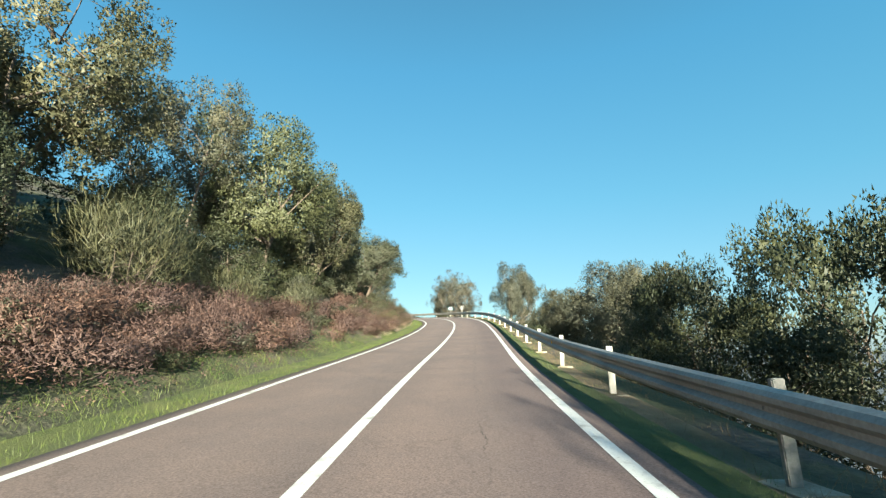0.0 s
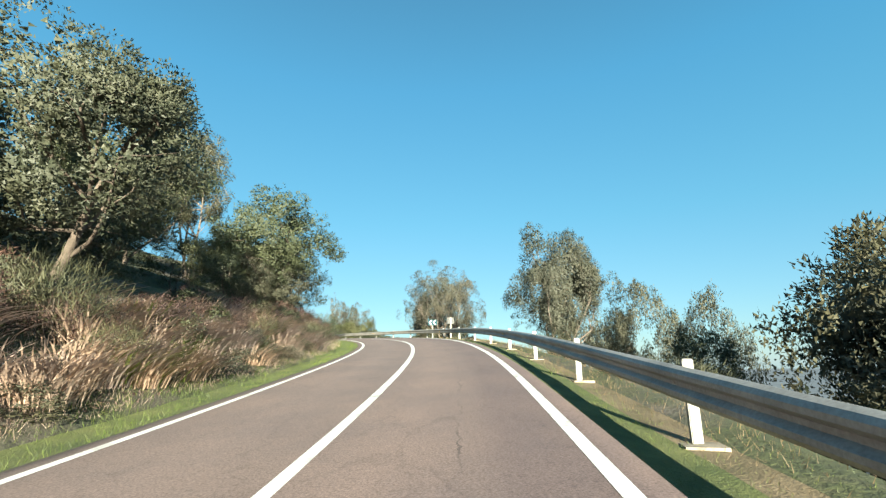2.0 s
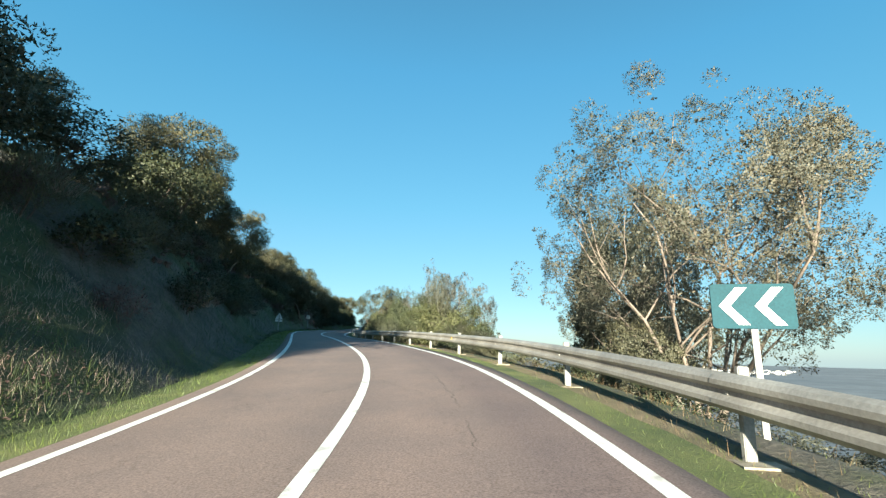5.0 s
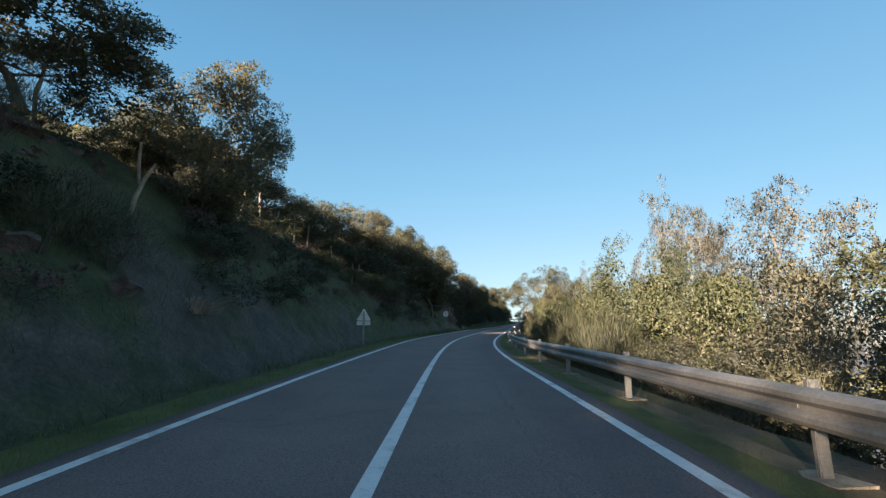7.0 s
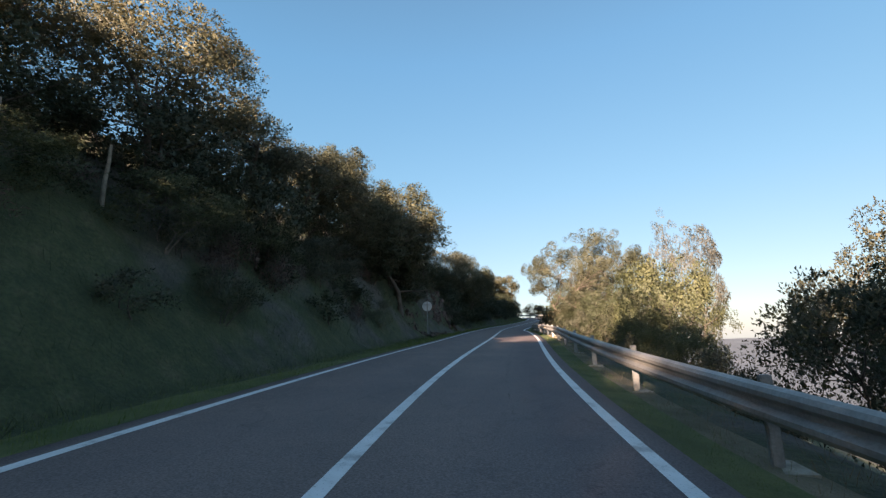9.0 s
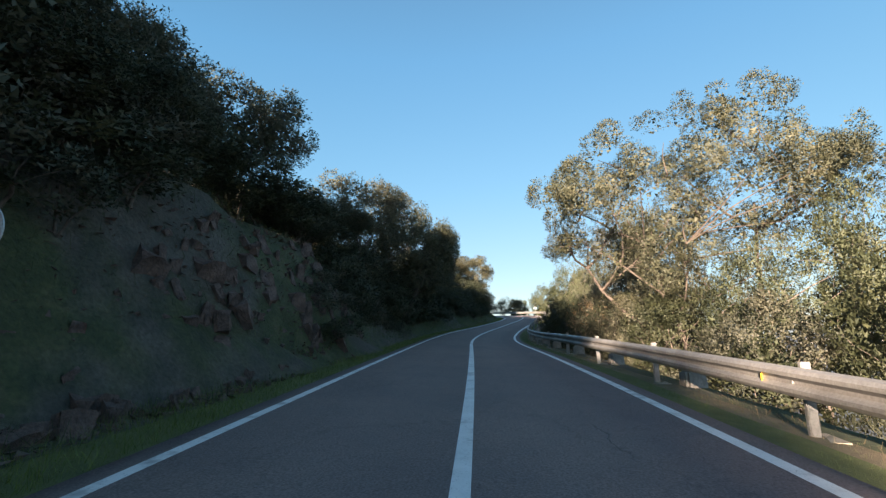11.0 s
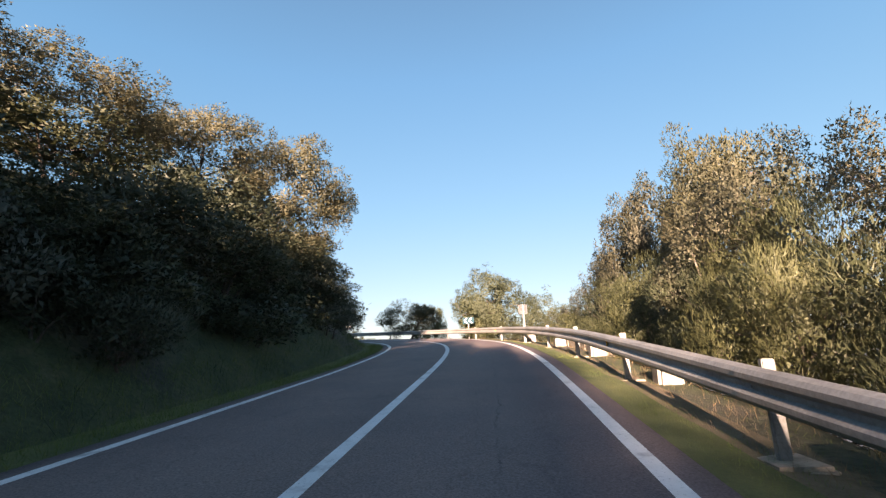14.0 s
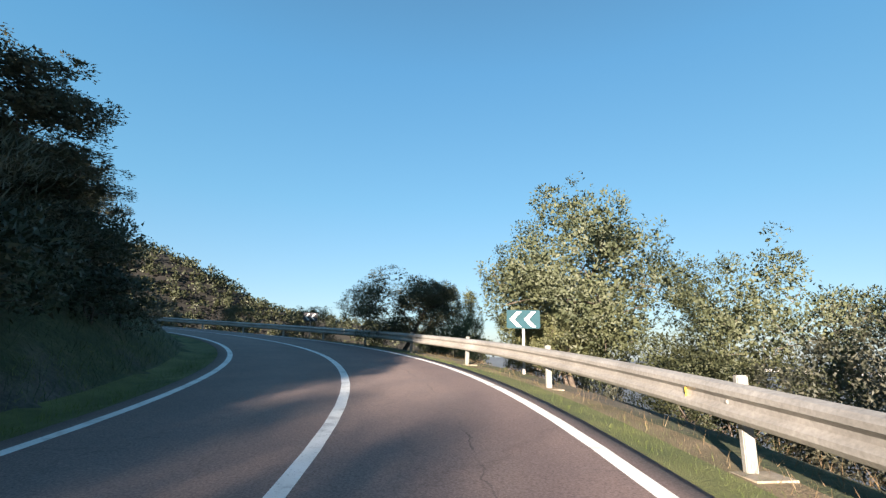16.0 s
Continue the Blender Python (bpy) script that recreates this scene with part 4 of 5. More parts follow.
for proto, s, lat, top, wide in BROW_RIGHT:
    plant(proto, s, lat, top, wide, "trees below the first bend")
# right of the shady stretch
HOLLOW_RIGHT = [
    (D, 109.5, 6.6, 1.7, 3.2), (D, 111.5, 8.8, 2.9, 4), (D, 112, 7.8, 2.9, 3.8), (D, 114.5, 6.5, 1.7, 3.2), (A2, 118, 9.6, 3.4, 4), (D3, 125, 6.9, 3.2, 3.8),
    (D, 131, 9.2, 3.0, 4), (D3, 136, 8.5, 2.2, 3.6), (D2, 140, 9, 2.6, 4), (E2, 141.5, 13.0, 8.6, 5.4), (D, 143.5, 8.6, 2.2, 4.0), (D2, 145.5, 6.6, 1.6, 3),
]
for proto, s, lat, top, wide in HOLLOW_RIGHT:
    plant(proto, s, lat, top, wide, "bushes below the shady stretch")
# round the large oak
GREAT_OAK = [
    (B2, 147, 8.6, 3.9, 4.8), (B2, 147, 11.8, 5.5, 5), (D, 149.5, 6.4, 1.9, 3.2), (BIG, 151.0, 8.3, 9.3, 10.8), (D2, 152.5, 6.2, 2.0, 3.2), (D2, 154.5, 9.4, 3.4, 4.6),
    (D, 156, 6.8, 2.2, 3.4), (D2, 160, 8.6, 4.2, 5), (A, 163.5, 11.2, 9.2, 5), (D, 166.3, 6.0, 2.5, 3.6), (E1, 168.5, 10.0, 8.8, 5.2),
]
for proto, s, lat, top, wide in GREAT_OAK:
    plant(proto, s, lat, top, wide, "trees round the large oak")
# right of the second climb
CLIMB_RIGHT = [
    (D2, 170.5, 7.8, 3.5, 3), (D, 173, 6.0, 2.0, 3.6), (D, 176, 9.6, 2.6, 4), (B2, 180.5, 7.5, 6.8, 5.6), (D2, 179.5, 9, 2.4, 4), (D, 180, 7, 1.4, 3.2),
    (E2, 185.0, 9.8, 6.2, 4.8), (D, 184, 6.8, 1.4, 3), (D, 186, 9.5, 3, 4), (D3, 186.5, 5.6, 1.9, 2.6), (D, 187, 7.4, 1.5, 3.2),
]
for proto, s, lat, top, wide in CLIMB_RIGHT:
    plant(proto, s, lat, top, wide, "trees below the second climb")
# behind the low wall
WALL_RIGHT = [
    (FEATHER, 183.8, 5.6, 2.2, 3.0), (FEATHER, 186.2, 5.4, 2.5, 2.8), (FEATHER, 188.6, 5.4, 2.1, 2.6), (FEATHER, 191.2, 5.5, 2.3, 2.9), (FEATHER, 194.0, 5.5, 1.2, 2.2), (FEATHER, 197.0, 5.4, 0.9, 2.0),
    (B, 188, 6.4, 4.4, 4.0), (D2, 191, 5.7, 1.8, 2.4), (A, 192, 8.2, 6.6, 4), (D, 194, 6.5, 2.4, 3), (A2, 196.4, 8.2, 6.5, 4.2), (D, 197, 6.4, 2.4, 3),
    (D, 198, 9.4, 3.2, 4), (A2, 200.3, 8.0, 4.3, 3.8), (D3, 202.5, 6.6, 1.5, 3),
]
for proto, s, lat, top, wide in WALL_RIGHT:
    plant(proto, s, lat, top, wide, "trees behind the low wall")
# outside the last bend
LAST_RIGHT = [
    (D2, 203, 9.6, 2.4, 4), (D2, 203.6, 8.6, 2.9, 4.0), (D, 204.5, 10.5, 0.9, 4), (D2, 206, 8.2, 1.6, 3.6), (D, 207, 6.4, 0.9, 2.6), (D4, 208.5, 9.2, 3.3, 5.4),
    (A3, 211.3, 7.0, 5.2, 6.6), (D4, 211, 5.6, 2.2, 3), (D2, 214.5, 10, 3.4, 4), (A, 219, 4.9, 3.5, 5.6), (A3, 221, 9.6, 3.4, 3.6), (D, 229, 6.4, 2.0, 4),
    (D, 236, 6.6, 2.0, 4), (D2, 243, 7, 2.2, 4), (D, 250, 7, 2.4, 4),
]
for proto, s, lat, top, wide in LAST_RIGHT:
    plant(proto, s, lat, top, wide, "trees outside the last bend")
for k in range(30):                                  # dark bushes between the trunks
    if 2 <= k <= 7:                                   # open ground along the fence
        continue
    plant(SD, 74 + 4.4 * k + turns.uniform(-1.5, 1.5), -turns.uniform(6.6, 8.8), turns.uniform(5.0, 7.0), turns.uniform(3.4, 4.4), "bushes under the oaks")
for k in range(13):
    plant(SD, 152 + 4.0 * k + turns.uniform(-0.8, 0.8), -turns.uniform(5.9, 6.6), turns.uniform(4.4, 5.4), turns.uniform(3.4, 4.2), "bushes under the oaks")

for proto, s, lat, top, wide, turn in ((D, 15.4, 8.6, 3.0, 3.8, 1.0), (D, 18, 8.4, 2.7, 3.6, 2.0), (D, 11.4, 7.2, 1.6, 3.2, 3.0), (D, 8.4, 6.9, 1.2, 3.0, 5.0), (D, 169.6, 6.0, 2.3, 3.4, 4.0), (D, 177, 5.9, 1.8, 3.2, 5.0), (D, 163, 6.2, 2.4, 3.4, 6.0),
                                       (D, 160.4, 8.4, 1.6, 3.6, 0.5), (D, 157.6, 8.8, 1.4, 3.6, 2.5), (D, 154.6, 8.6, 1.3, 3.4, 4.5), (D, 107.6, 6.4, 2.2, 3.4, 2.2), (D, 173.6, 8.6, 0.9, 3.8, 1.5), (D, 176.6, 8.3, 1.1, 3.6, 3.5), (D, 170.8, 8.8, 0.9, 3.8, 5.5)):
    plant(proto, s, lat, top, wide, "dark bushes below the guardrail", turn)
for s, lat, top, wide, turn in ((8, -15.5, 13.6, 7.4, 1.2), (1, -14.5, 13, 7, 3.3)):
    plant(NEAR, s, lat, top, wide, "oaks above the first bank", turn)
for k in range(1, 6):                                # a dark backing of the fence
    plant(SD, 104 + 4.2 * k, -10.6 - 0.3 * (k % 2), 7.2 + 0.3 * (k % 3), 4.4, "bushes under the oaks", 1.3 * k)
for s, lat, top, wide in ((82, -11.4, 7.6, 4.4), (86, -12, 8.2, 4.6), (90, -11.6, 7.6, 4.4), (94, -13.4, 7.8, 4.2)):
    plant(SD, s, lat, top, wide, "bushes under the oaks", s)
for s, lat, top, wide, turn in ((155.2, 6.6, 2.0, 3.2, 0.3), (157.6, 6.4, 2.3, 3.4, 1.7), (159.8, 6.8, 2.4, 3.4, 3.9)):
    plant(TANGLE, s, lat, top, wide, "bare bushes below the large oak", turn)

# ---- undergrowth on the bank and the slopes ----
slope = random.Random(91)
SH, SG, BR, RU = SHRUB
for k in range(100):                                  # withered brush on the first bank
    s, a = turns.uniform(-2, 29), turns.uniform(4.2, 7.6)
    sow(RU, s, -a, turns.uniform(0.35, 0.8), turns.uniform(0.9, 1.9), "withered brush on the bank")
for s, a, tall, wide in ((4, 7.4, 2.0, 2.2), (10.5, 7.2, 2.1, 2.3), (15, 6.9, 1.5, 1.8), (20, 6.6, 1.4, 1.7), (31.5, 5.6, 1.2, 1.6), (35, 5.9, 1.3, 1.5), (43, 5.2, 0.9, 1.1), (52, 4.9, 0.8, 0.9)):
    sow(BR, s, -a, tall, wide, "broom on the bank")
for k in range(16):
    sow(SH if k % 3 else SG, turns.uniform(-2, 36), -turns.uniform(6.8, 10.5), turns.uniform(1.2, 2.2), turns.uniform(1.6, 2.6), "shrubs on the bank")
for k in range(150):                                  # dry grass on the second bank
    s = turns.uniform(24, 50) if k % 9 else turns.uniform(50, 67)
    a = turns.uniform(4.3 if s > 30 else 4.8, 6.9)
    sow(TUSSOCK[k % 2 if k % 13 else 2], s, -a, turns.uniform(0.6, 1.05), turns.uniform(1.0, 1.6), "dry grass tussocks on the bank", road_turn(s) + turns.uniform(-0.7, 0.7))
for s, a, tall, wide in ((2, 9, 3.2, 3.4), (8, 9.2, 3.4, 3.6), (13.5, 9.4, 3.2, 3.6), (18, 8.8, 3.0, 3.2), (22, 9.0, 2.4, 3.2), (26, 8.8, 2.2, 3.0), (30, 8.8, 2.2, 3.0), (12, 8.0, 2.6, 3.0), (6, 8.0, 2.4, 3.0), (34, 8.6, 2.4, 3.0), (39, 8.8, 2.2, 2.8), (46, 9.6, 2.4, 3.0), (50, 9.0, 2.2, 2.8)):
    sow(D, s, -a, tall, wide, "dark bushes under the oaks")
for s, a, top, wide in ((57, 7.4, 5.0, 4.2), (58.5, 9.6, 6.0, 4.2), (54, 9.4, 5.2, 3.6), (136, 6.6, 6.6, 4.4), (138.5, 7.2, 6.8, 4.0), (133, 6.8, 6.2, 4.2)):
    plant(D2 if s < 60 else SD, s, -a, top, wide, "bushes under the oaks")
for k in range(26):
    sow((SG, SH, BR)[k % 3], turns.uniform(30, 66), -turns.uniform(4.1, 7.5), turns.uniform(0.5, 1.0), turns.uniform(0.9, 1.5), "shrubs on the bank")
for k in range(120):                                 # shady hillside
    s = turns.uniform(70, 134)
    sow((SH, SH, SG, BR)[k % 4], s, -turns.uniform(5.0, 9.5), turns.uniform(0.35, 1.3), turns.uniform(0.9, 2.0), "shrubs on the shady hillside")
for s, a, top, wide in ((109, 7.6, 5.0, 3.2), (113, 7.0, 4.6, 3.2), (117, 6.6, 4.8, 3.4), (121, 6.8, 4.6, 3.2), (126, 6.6, 5, 3.6)):
    plant(D3 if int(s) % 2 else D2, s, -a, top, wide, "bushes on the sunlit ledge")
for k in range(15):
    plant(SD if k % 3 else D, 156.0 + 3.2 * k, -turns.uniform(5.2, 5.8), turns.uniform(3.4, 4.4), turns.uniform(3.2, 3.8), "bushes under the oaks")
for k in range(14):                                  # growth hanging over the road cut
    sow((SH, SG, SH)[k % 3], turns.uniform(136.5, 143), -turns.uniform(5.8, 6.7), turns.uniform(0.9, 1.5), turns.uniform(1.5, 2.4), "shrubs over the road cut")
for s, a, top, wide in ((137.5, 6.5, 6.0, 3.4), (140, 6.7, 6.2, 3.8), (142.4, 6.5, 6.4, 3.6), (145, 6.9, 6.4, 3.4), (147.4, 7.0, 6.6, 3.8), (150.4, 6.7, 6.3, 3.8), (153, 6.4, 5.4, 3.4)):
    plant(SD if int(s) % 2 else D, s, -a, top, wide, "bushes over the road cut")
plant(NEAR, 139.4, -8.6, 10.5, 6.0, "oaks over the road cut")
for k in range(7):
    s = turns.uniform(70, 133)
    sow(TUSSOCK[k % 2], s, -turns.uniform(4.8, 8.0), turns.uniform(0.35, 0.7), turns.uniform(0.6, 1.0), "dry grass tussocks on the hillside", road_turn(s) + turns.uniform(-0.9, 0.9))
for s in (160.5, 163, 165.5, 168, 171):
    sow(SH, s, -4.7, 1.9, 2.3, "shrubs on the shady hillside")
for k in range(50):                                  # a dense fringe along the foot of the slope
    s = turns.uniform(152, 214)
    sow((SH, SH, SG)[k % 3], s, -turns.uniform(4.4, 5.6), turns.uniform(0.5, 1.2), turns.uniform(1.1, 2.0), "shrubs on the shady hillside")
for k in range(46):                                  # brown brush and broom between the dark shrubs
    s = turns.uniform(70, 132)
    sow(RU if k % 3 else BR, s, -turns.uniform(5.0, 8.6), turns.uniform(0.4, 0.9), turns.uniform(0.7, 1.3), "withered brush on the hillside")
for s, lat, top, wide in ((77.5, 6.0, 0.5, 2.6), (80.5, 6.2, 0.9, 2.8), (84, 5.9, 1.2, 2.8), (92, 6.0, 0.9, 2.6), (66, 6.2, 0.3, 2.6), (62, 6.6, 0.4, 2.6), (96, 5.9, 0.8, 2.4), (121, 6.0, 0.8, 2.6), (127, 6.4, 1.2, 2.8)):
    plant(D3 if int(s) % 2 else D2, s, lat, top, wide, "trees and bushes below the guardrail")
for k in range(14):                                  # scrub close behind the rail
    sow((SG, SH)[k % 2], turns.uniform(66, 84), turns.uniform(4.7, 5.5), turns.uniform(0.5, 0.9), turns.uniform(1.0, 1.6), "shrubs below the guardrail")
for s, lat in ((98.5, 5.5), (100.2, 5.9), (102, 5.4), (103.6, 5.8), (99.2, 5.4), (101.1, 5.6)):
    sow(BR, s, lat, turns.uniform(1.7, 2.3), turns.uniform(1.3, 1.8), "broom below the guardrail")
for k in range(44):                                  # rusty brush and bare earth over the tussocks
    s = turns.uniform(30, 58)
    sow(RU, s, -turns.uniform(5.4, 7.6), turns.uniform(0.35, 0.75), turns.uniform(1.0, 1.8), "withered brush on the bank")
for k in range(16):                                  # low growth in front of the tussocks
    s = turns.uniform(22, 60)
    sow((RU, SG, RU, BR)[k % 4], s, -turns.uniform(4.0, 5.2), turns.uniform(0.25, 0.45), turns.uniform(0.7, 1.2), "withered brush on the bank")
for k in range(16):                                  # at the end of the road cut
    sow((SH, SG)[k % 2], turns.uniform(148, 161), -turns.uniform(4.0, 5.4), turns.uniform(0.4, 0.9), turns.uniform(0.9, 1.6), "shrubs on the shady hillside")
for k in range(18):                                  # green among the withered brush
    sow(SG if k % 2 else SH, turns.uniform(-2, 28), -turns.uniform(4.2, 6.6), turns.uniform(0.4, 0.8), turns.uniform(0.8, 1.4), "shrubs on the bank")
for k in range(34):
    s = turns.uniform(150, 216)
    sow((SH, SH, SG)[k % 3], s, -turns.uniform(4.6, 8.0), turns.uniform(0.6, 1.8), turns.uniform(1.2, 2.4), "shrubs on the shady hillside")
for k in range(44):                                  # a fuller cover of the slope's foot
    s = slope.uniform(146, 214)
    sow((SH, SG, SH, BR)[k % 4], s, -slope.uniform(4.3, 6.4), slope.uniform(0.7, 1.7), slope.uniform(1.4, 2.6), "shrubs on the shady hillside", slope.uniform(0, 6.28))
for k in range(44):                                  # below the guardrail
    s = turns.uniform(2, 205)
    sow((SG, SH, BR)[k % 3], s, turns.uniform(5.0, 7.0), turns.uniform(0.6, 1.3), turns.uniform(1.0, 2.0), "shrubs below the guardrail")


# ---- grass ----
def ground_many(s, lat):
    h = np.interp(s, STATION, RH)
    x = np.interp(s, STATION, RP[:, 0]) + np.cos(h) * lat
    y = np.interp(s, STATION, RP[:, 1]) + np.sin(h) * lat
    return np.stack([x, y, np.interp(s, STATION, RP[:, 2]) + land(s, lat, x, y)], 1)


def grass(name, label, seed, count, s_range, lat_range, low, high, mat, clumps=0.0):
    g = np.random.RandomState(seed)
    s = g.uniform(*s_range, count)
    lat = lat_range[0] + (lat_range[1] - lat_range[0]) * g.rand(count)
    if clumps:
        keep = wave(s * 2.2, lat * 3.0, seed) + 0.35 * g.normal(size=count) > clumps - 0.5
        s, lat = s[keep], lat[keep]
    n = len(s)
    foot = ground_many(s, lat) - np.array([0, 0, 0.015])
    a = g.rand(n) * 6.28
    side = np.stack([np.cos(a), np.sin(a), np.zeros(n)], 1)
    ln = (low + (high - low) * g.rand(n) ** 1.5)[:, None]
    tip = foot + ln * (np.array([0, 0, 1.0]) + 0.45 * g.normal(size=(n, 3)) * np.array([1, 1, 0.3]))
    wd = 0.0015 + ln * 0.011
    tagged(new(name, soup_mesh(name, np.stack([foot - side * wd, foot + side * wd, tip], 1), mat)), label, "grass", kind="stuff")


grass("verge_grass", "short green grass along the asphalt edge", 1, 90000, (-6, 215), (-4.3, -2.74), 0.04, 0.14, GRASS)
grass("verge_grass", "short green grass under the guardrail", 2, 55000, (-6, 225), (2.74, 4.2), 0.015, 0.06, GRASS, 0.1)
grass("dry_grass", "fine dry grass between the shrubs", 3, 60000, (24, 70), (-7.4, -3.8), 0.06, 0.22, STRAW, 0.35)
grass("verge_grass", "short sunlit grass between line and guardrail", 6, 70000, (-6, 225), (2.74, 3.5), 0.02, 0.07, GRASS)
grass("dry_grass", "fine dry grass stalks under the guardrail", 4, 60000, (-6, 225), (3.35, 5.2), 0.04, 0.16, BROWN_GRASS, 0.3)
grass("verge_grass", "lush dark green grass at the foot of the road cut", 8, 40000, (124, 205), (-4.5, -2.8), 0.06, 0.2, GRASS)
grass("hill_grass", "green hillside grass, coloured darker for the shade", 5, 120000, (66, 216), (-9.5, -3.7), 0.1, 0.36, HILL_GRASS, 0.3)


def litter(name, label, seed, count, s_range, lat_range, mat):
    """Small fallen leaves and twigs lying on the ground."""
    g = np.random.RandomState(seed)
    s, lat = g.uniform(*s_range, count), g.uniform(*lat_range, count)
    p = ground_many(s, lat) + np.array([0, 0, 0.02])
    tri = g.normal(size=(count, 3, 3)) * np.array([0.016, 0.016, 0.01]) * (0.5 + g.rand(count))[:, None, None]
    tagged(new(name, soup_mesh(name, p[:, None, :] + tri, mat)), label, "leaf litter", kind="stuff")


litter("leaf_litter", "reddish-brown dead leaves and twigs on the bank", 9, 65000, (-6, 68), (-7.6, -3.9), RUST_LEAF)
grass("weeds", "low green weeds at the foot of the bank", 11, 30000, (-6, 68), (-5.2, -3.6), 0.08, 0.24, GRASS, 0.55)

# ---- signs ----
POST = box_mesh("post", (0.06, 0.04, 1.0), POST_METAL, 0.006)


def upright(root, base, top):
    """The post of a sign, from the ground to its top, in the sign's own space."""
    part("post", POST, root, "", Matrix.Translation((0, 0.04, (base + top) / 2)) @ Matrix.Diagonal((1, 1, top - base, 1)))


def stand(name, label, place, face_to, category="road sign"):
    root = tagged(new(name), label, category)
    d = Vector(face_to) - Vector(place)
    root.matrix_basis = Matrix.Translation(place) @ Matrix.Rotation(math.atan2(d.x, -d.y), 4, "Z")
    return root


def prism(name, outline, thick, mat):
    """A flat plate with rounded-off rim in the xz plane."""
    bm = bmesh.new()
    face = bm.faces.new([bm.verts.new((x, 0, z)) for x, z in outline])
    out = bmesh.ops.extrude_face_region(bm, geom=[face])
    bmesh.ops.translate(bm, vec=(0, thick, 0), verts=[v for v in out["geom"] if isinstance(v, bmesh.types.BMVert)])
    bmesh.ops.recalc_face_normals(bm, faces=bm.faces[:])
    me = bpy.data.meshes.new(name)
    bm.to_mesh(me)
    bm.free()
    me.materials.append(mat)
    return me


def rounded(w, h, r=0.04, n=4):
    out = []
    for cx, cz, a0 in ((w / 2 - r, h / 2 - r, 0), (-w / 2 + r, h / 2 - r, 90), (-w / 2 + r, -h / 2 + r, 180), (w / 2 - r, -h / 2 + r, 270)):
        out += [(cx + r * math.cos(radians(a0 + 90 * k / n)), cz + r * math.sin(radians(a0 + 90 * k / n))) for k in range(n + 1)]
    return out


def chevron_sign(place, face_to, ground, w, h, board):
    root = stand("chevron_sign", "blue bend marker panel with two white chevrons", place, face_to)
    panel = part("panel", prism("panel", rounded(w, h), 0.025, board), root)
    t = h * 0.40
    for x in (-0.27 * w, 0.16 * w):
        shape = [(x - 0.14 * w, 0), (x + 0.08 * w, h * 0.42), (x + 0.22 * w, h * 0.42), (x, 0), (x + 0.22 * w, -h * 0.42), (x + 0.08 * w, -h * 0.42)]
        part("chevron", prism("chevron", shape, 0.006, SIGN_WHITE), panel, "white chevron pointing to the bend", Matrix.Translation((0, -0.009, 0)))
    upright(root, ground - place[2], h * 0.4)
    return root


def at_up(s, lat, up):
    p = on_road(s, lat)
    p.z = float(np.interp(s, STATION, RP[:, 2])) + up
    return p


def ground_under(p):
    s, lat = nearest(p[0], p[1])
    return float(np.interp(s[0], STATION, RP[:, 2]) + land(s, lat, np.array([p[0]]), np.array([p[1]]))[0]) - 0.2


first_bend = at_up(64.3, 4.2, 1.41)
chevron_sign(first_bend, on_road(40, 1.3), ground_under(first_bend), 0.76, 0.46, SIGN_BLUE)
for place, w, h, board in ((at_up(209.6, 4.0, 1.22), 0.76, 0.42, SIGN_BLUE), (at_up(226.0, 4.1, 1.2), 0.76, 0.46, SIGN_DARK)):
    chevron_sign(place, on_road(194, 1.0), ground_under(place), w, h, board)
WIDE_POST = box_mesh("post", (0.09, 0.045, 1.0), POST_METAL, 0.008)
for s, lat, up, turned in ((59.5, 4.0, 1.42, 0.12), (200.7, 3.8, 1.46, 0.5)):       # panels seen from behind
    place = at_up(s, lat, up)
    root = stand("sign_back", "bare grey back of a small square sign", place, on_road(s - 20, 0.5))
    root.matrix_basis = root.matrix_basis @ Matrix.Rotation(turned, 4, "Z")
    panel = part("panel", prism("panel", rounded(0.43, 0.43, 0.03), 0.004, SIGN_BACK), root, "", Matrix.Translation((0, 0.075, 0)))
    part("front_film", prism("front_film", rounded(0.425, 0.425, 0.03), 0.002, SIGN_BLUE), panel, "blue sign face turned away", Matrix.Translation((0, 0.007, 0)))
    for x, z, w, h in ((0, 0.208, 0.43, 0.014), (0, -0.208, 0.43, 0.014), (0.208, 0, 0.014, 0.402), (-0.208, 0, 0.014, 0.402)):
        part("rim", box_mesh("rim", (w, 0.03, h), POST_METAL, 0.003), panel, "pale folded rim", Matrix.Translation((x, -0.013, z)))
    for z in (0.1, -0.1):
        part("bracket", box_mesh("bracket", (0.2, 0.012, 0.03), POST_METAL, 0.003), panel, "", Matrix.Translation((0, -0.007, z)))
    base = ground_under(place) - place.z
    part("post", WIDE_POST, root, "", Matrix.Translation((0, 0.036, (base + 0.215) / 2)) @ Matrix.Diagonal((1, 1, 0.215 - base, 1)))

place = at_up(106.0, -4.0, 1.46)
root = stand("warning_sign_back", "grey back of a triangular warning sign with plate", place, on_road(90, 0.5))
part("triangle", prism("triangle", [(-0.33, -0.14), (-0.3, -0.18), (0.3, -0.18), (0.33, -0.14), (0.03, 0.38), (-0.03, 0.38)], 0.02, PALE_BACK), root, "", Matrix.Translation((0, 0.065, 0)))
part("plate", prism("plate", rounded(0.66, 0.19, 0.02), 0.02, PALE_BACK), root, "", Matrix.Translation((0, 0.065, -0.31)))
for z in (-0.1, 0.1, -0.31):
    part("bracket", box_mesh("bracket", (0.24, 0.012, 0.03), POST_METAL, 0.003), root, "", Matrix.Translation((0, 0.062, z)))
base = ground_under(place) - place.z
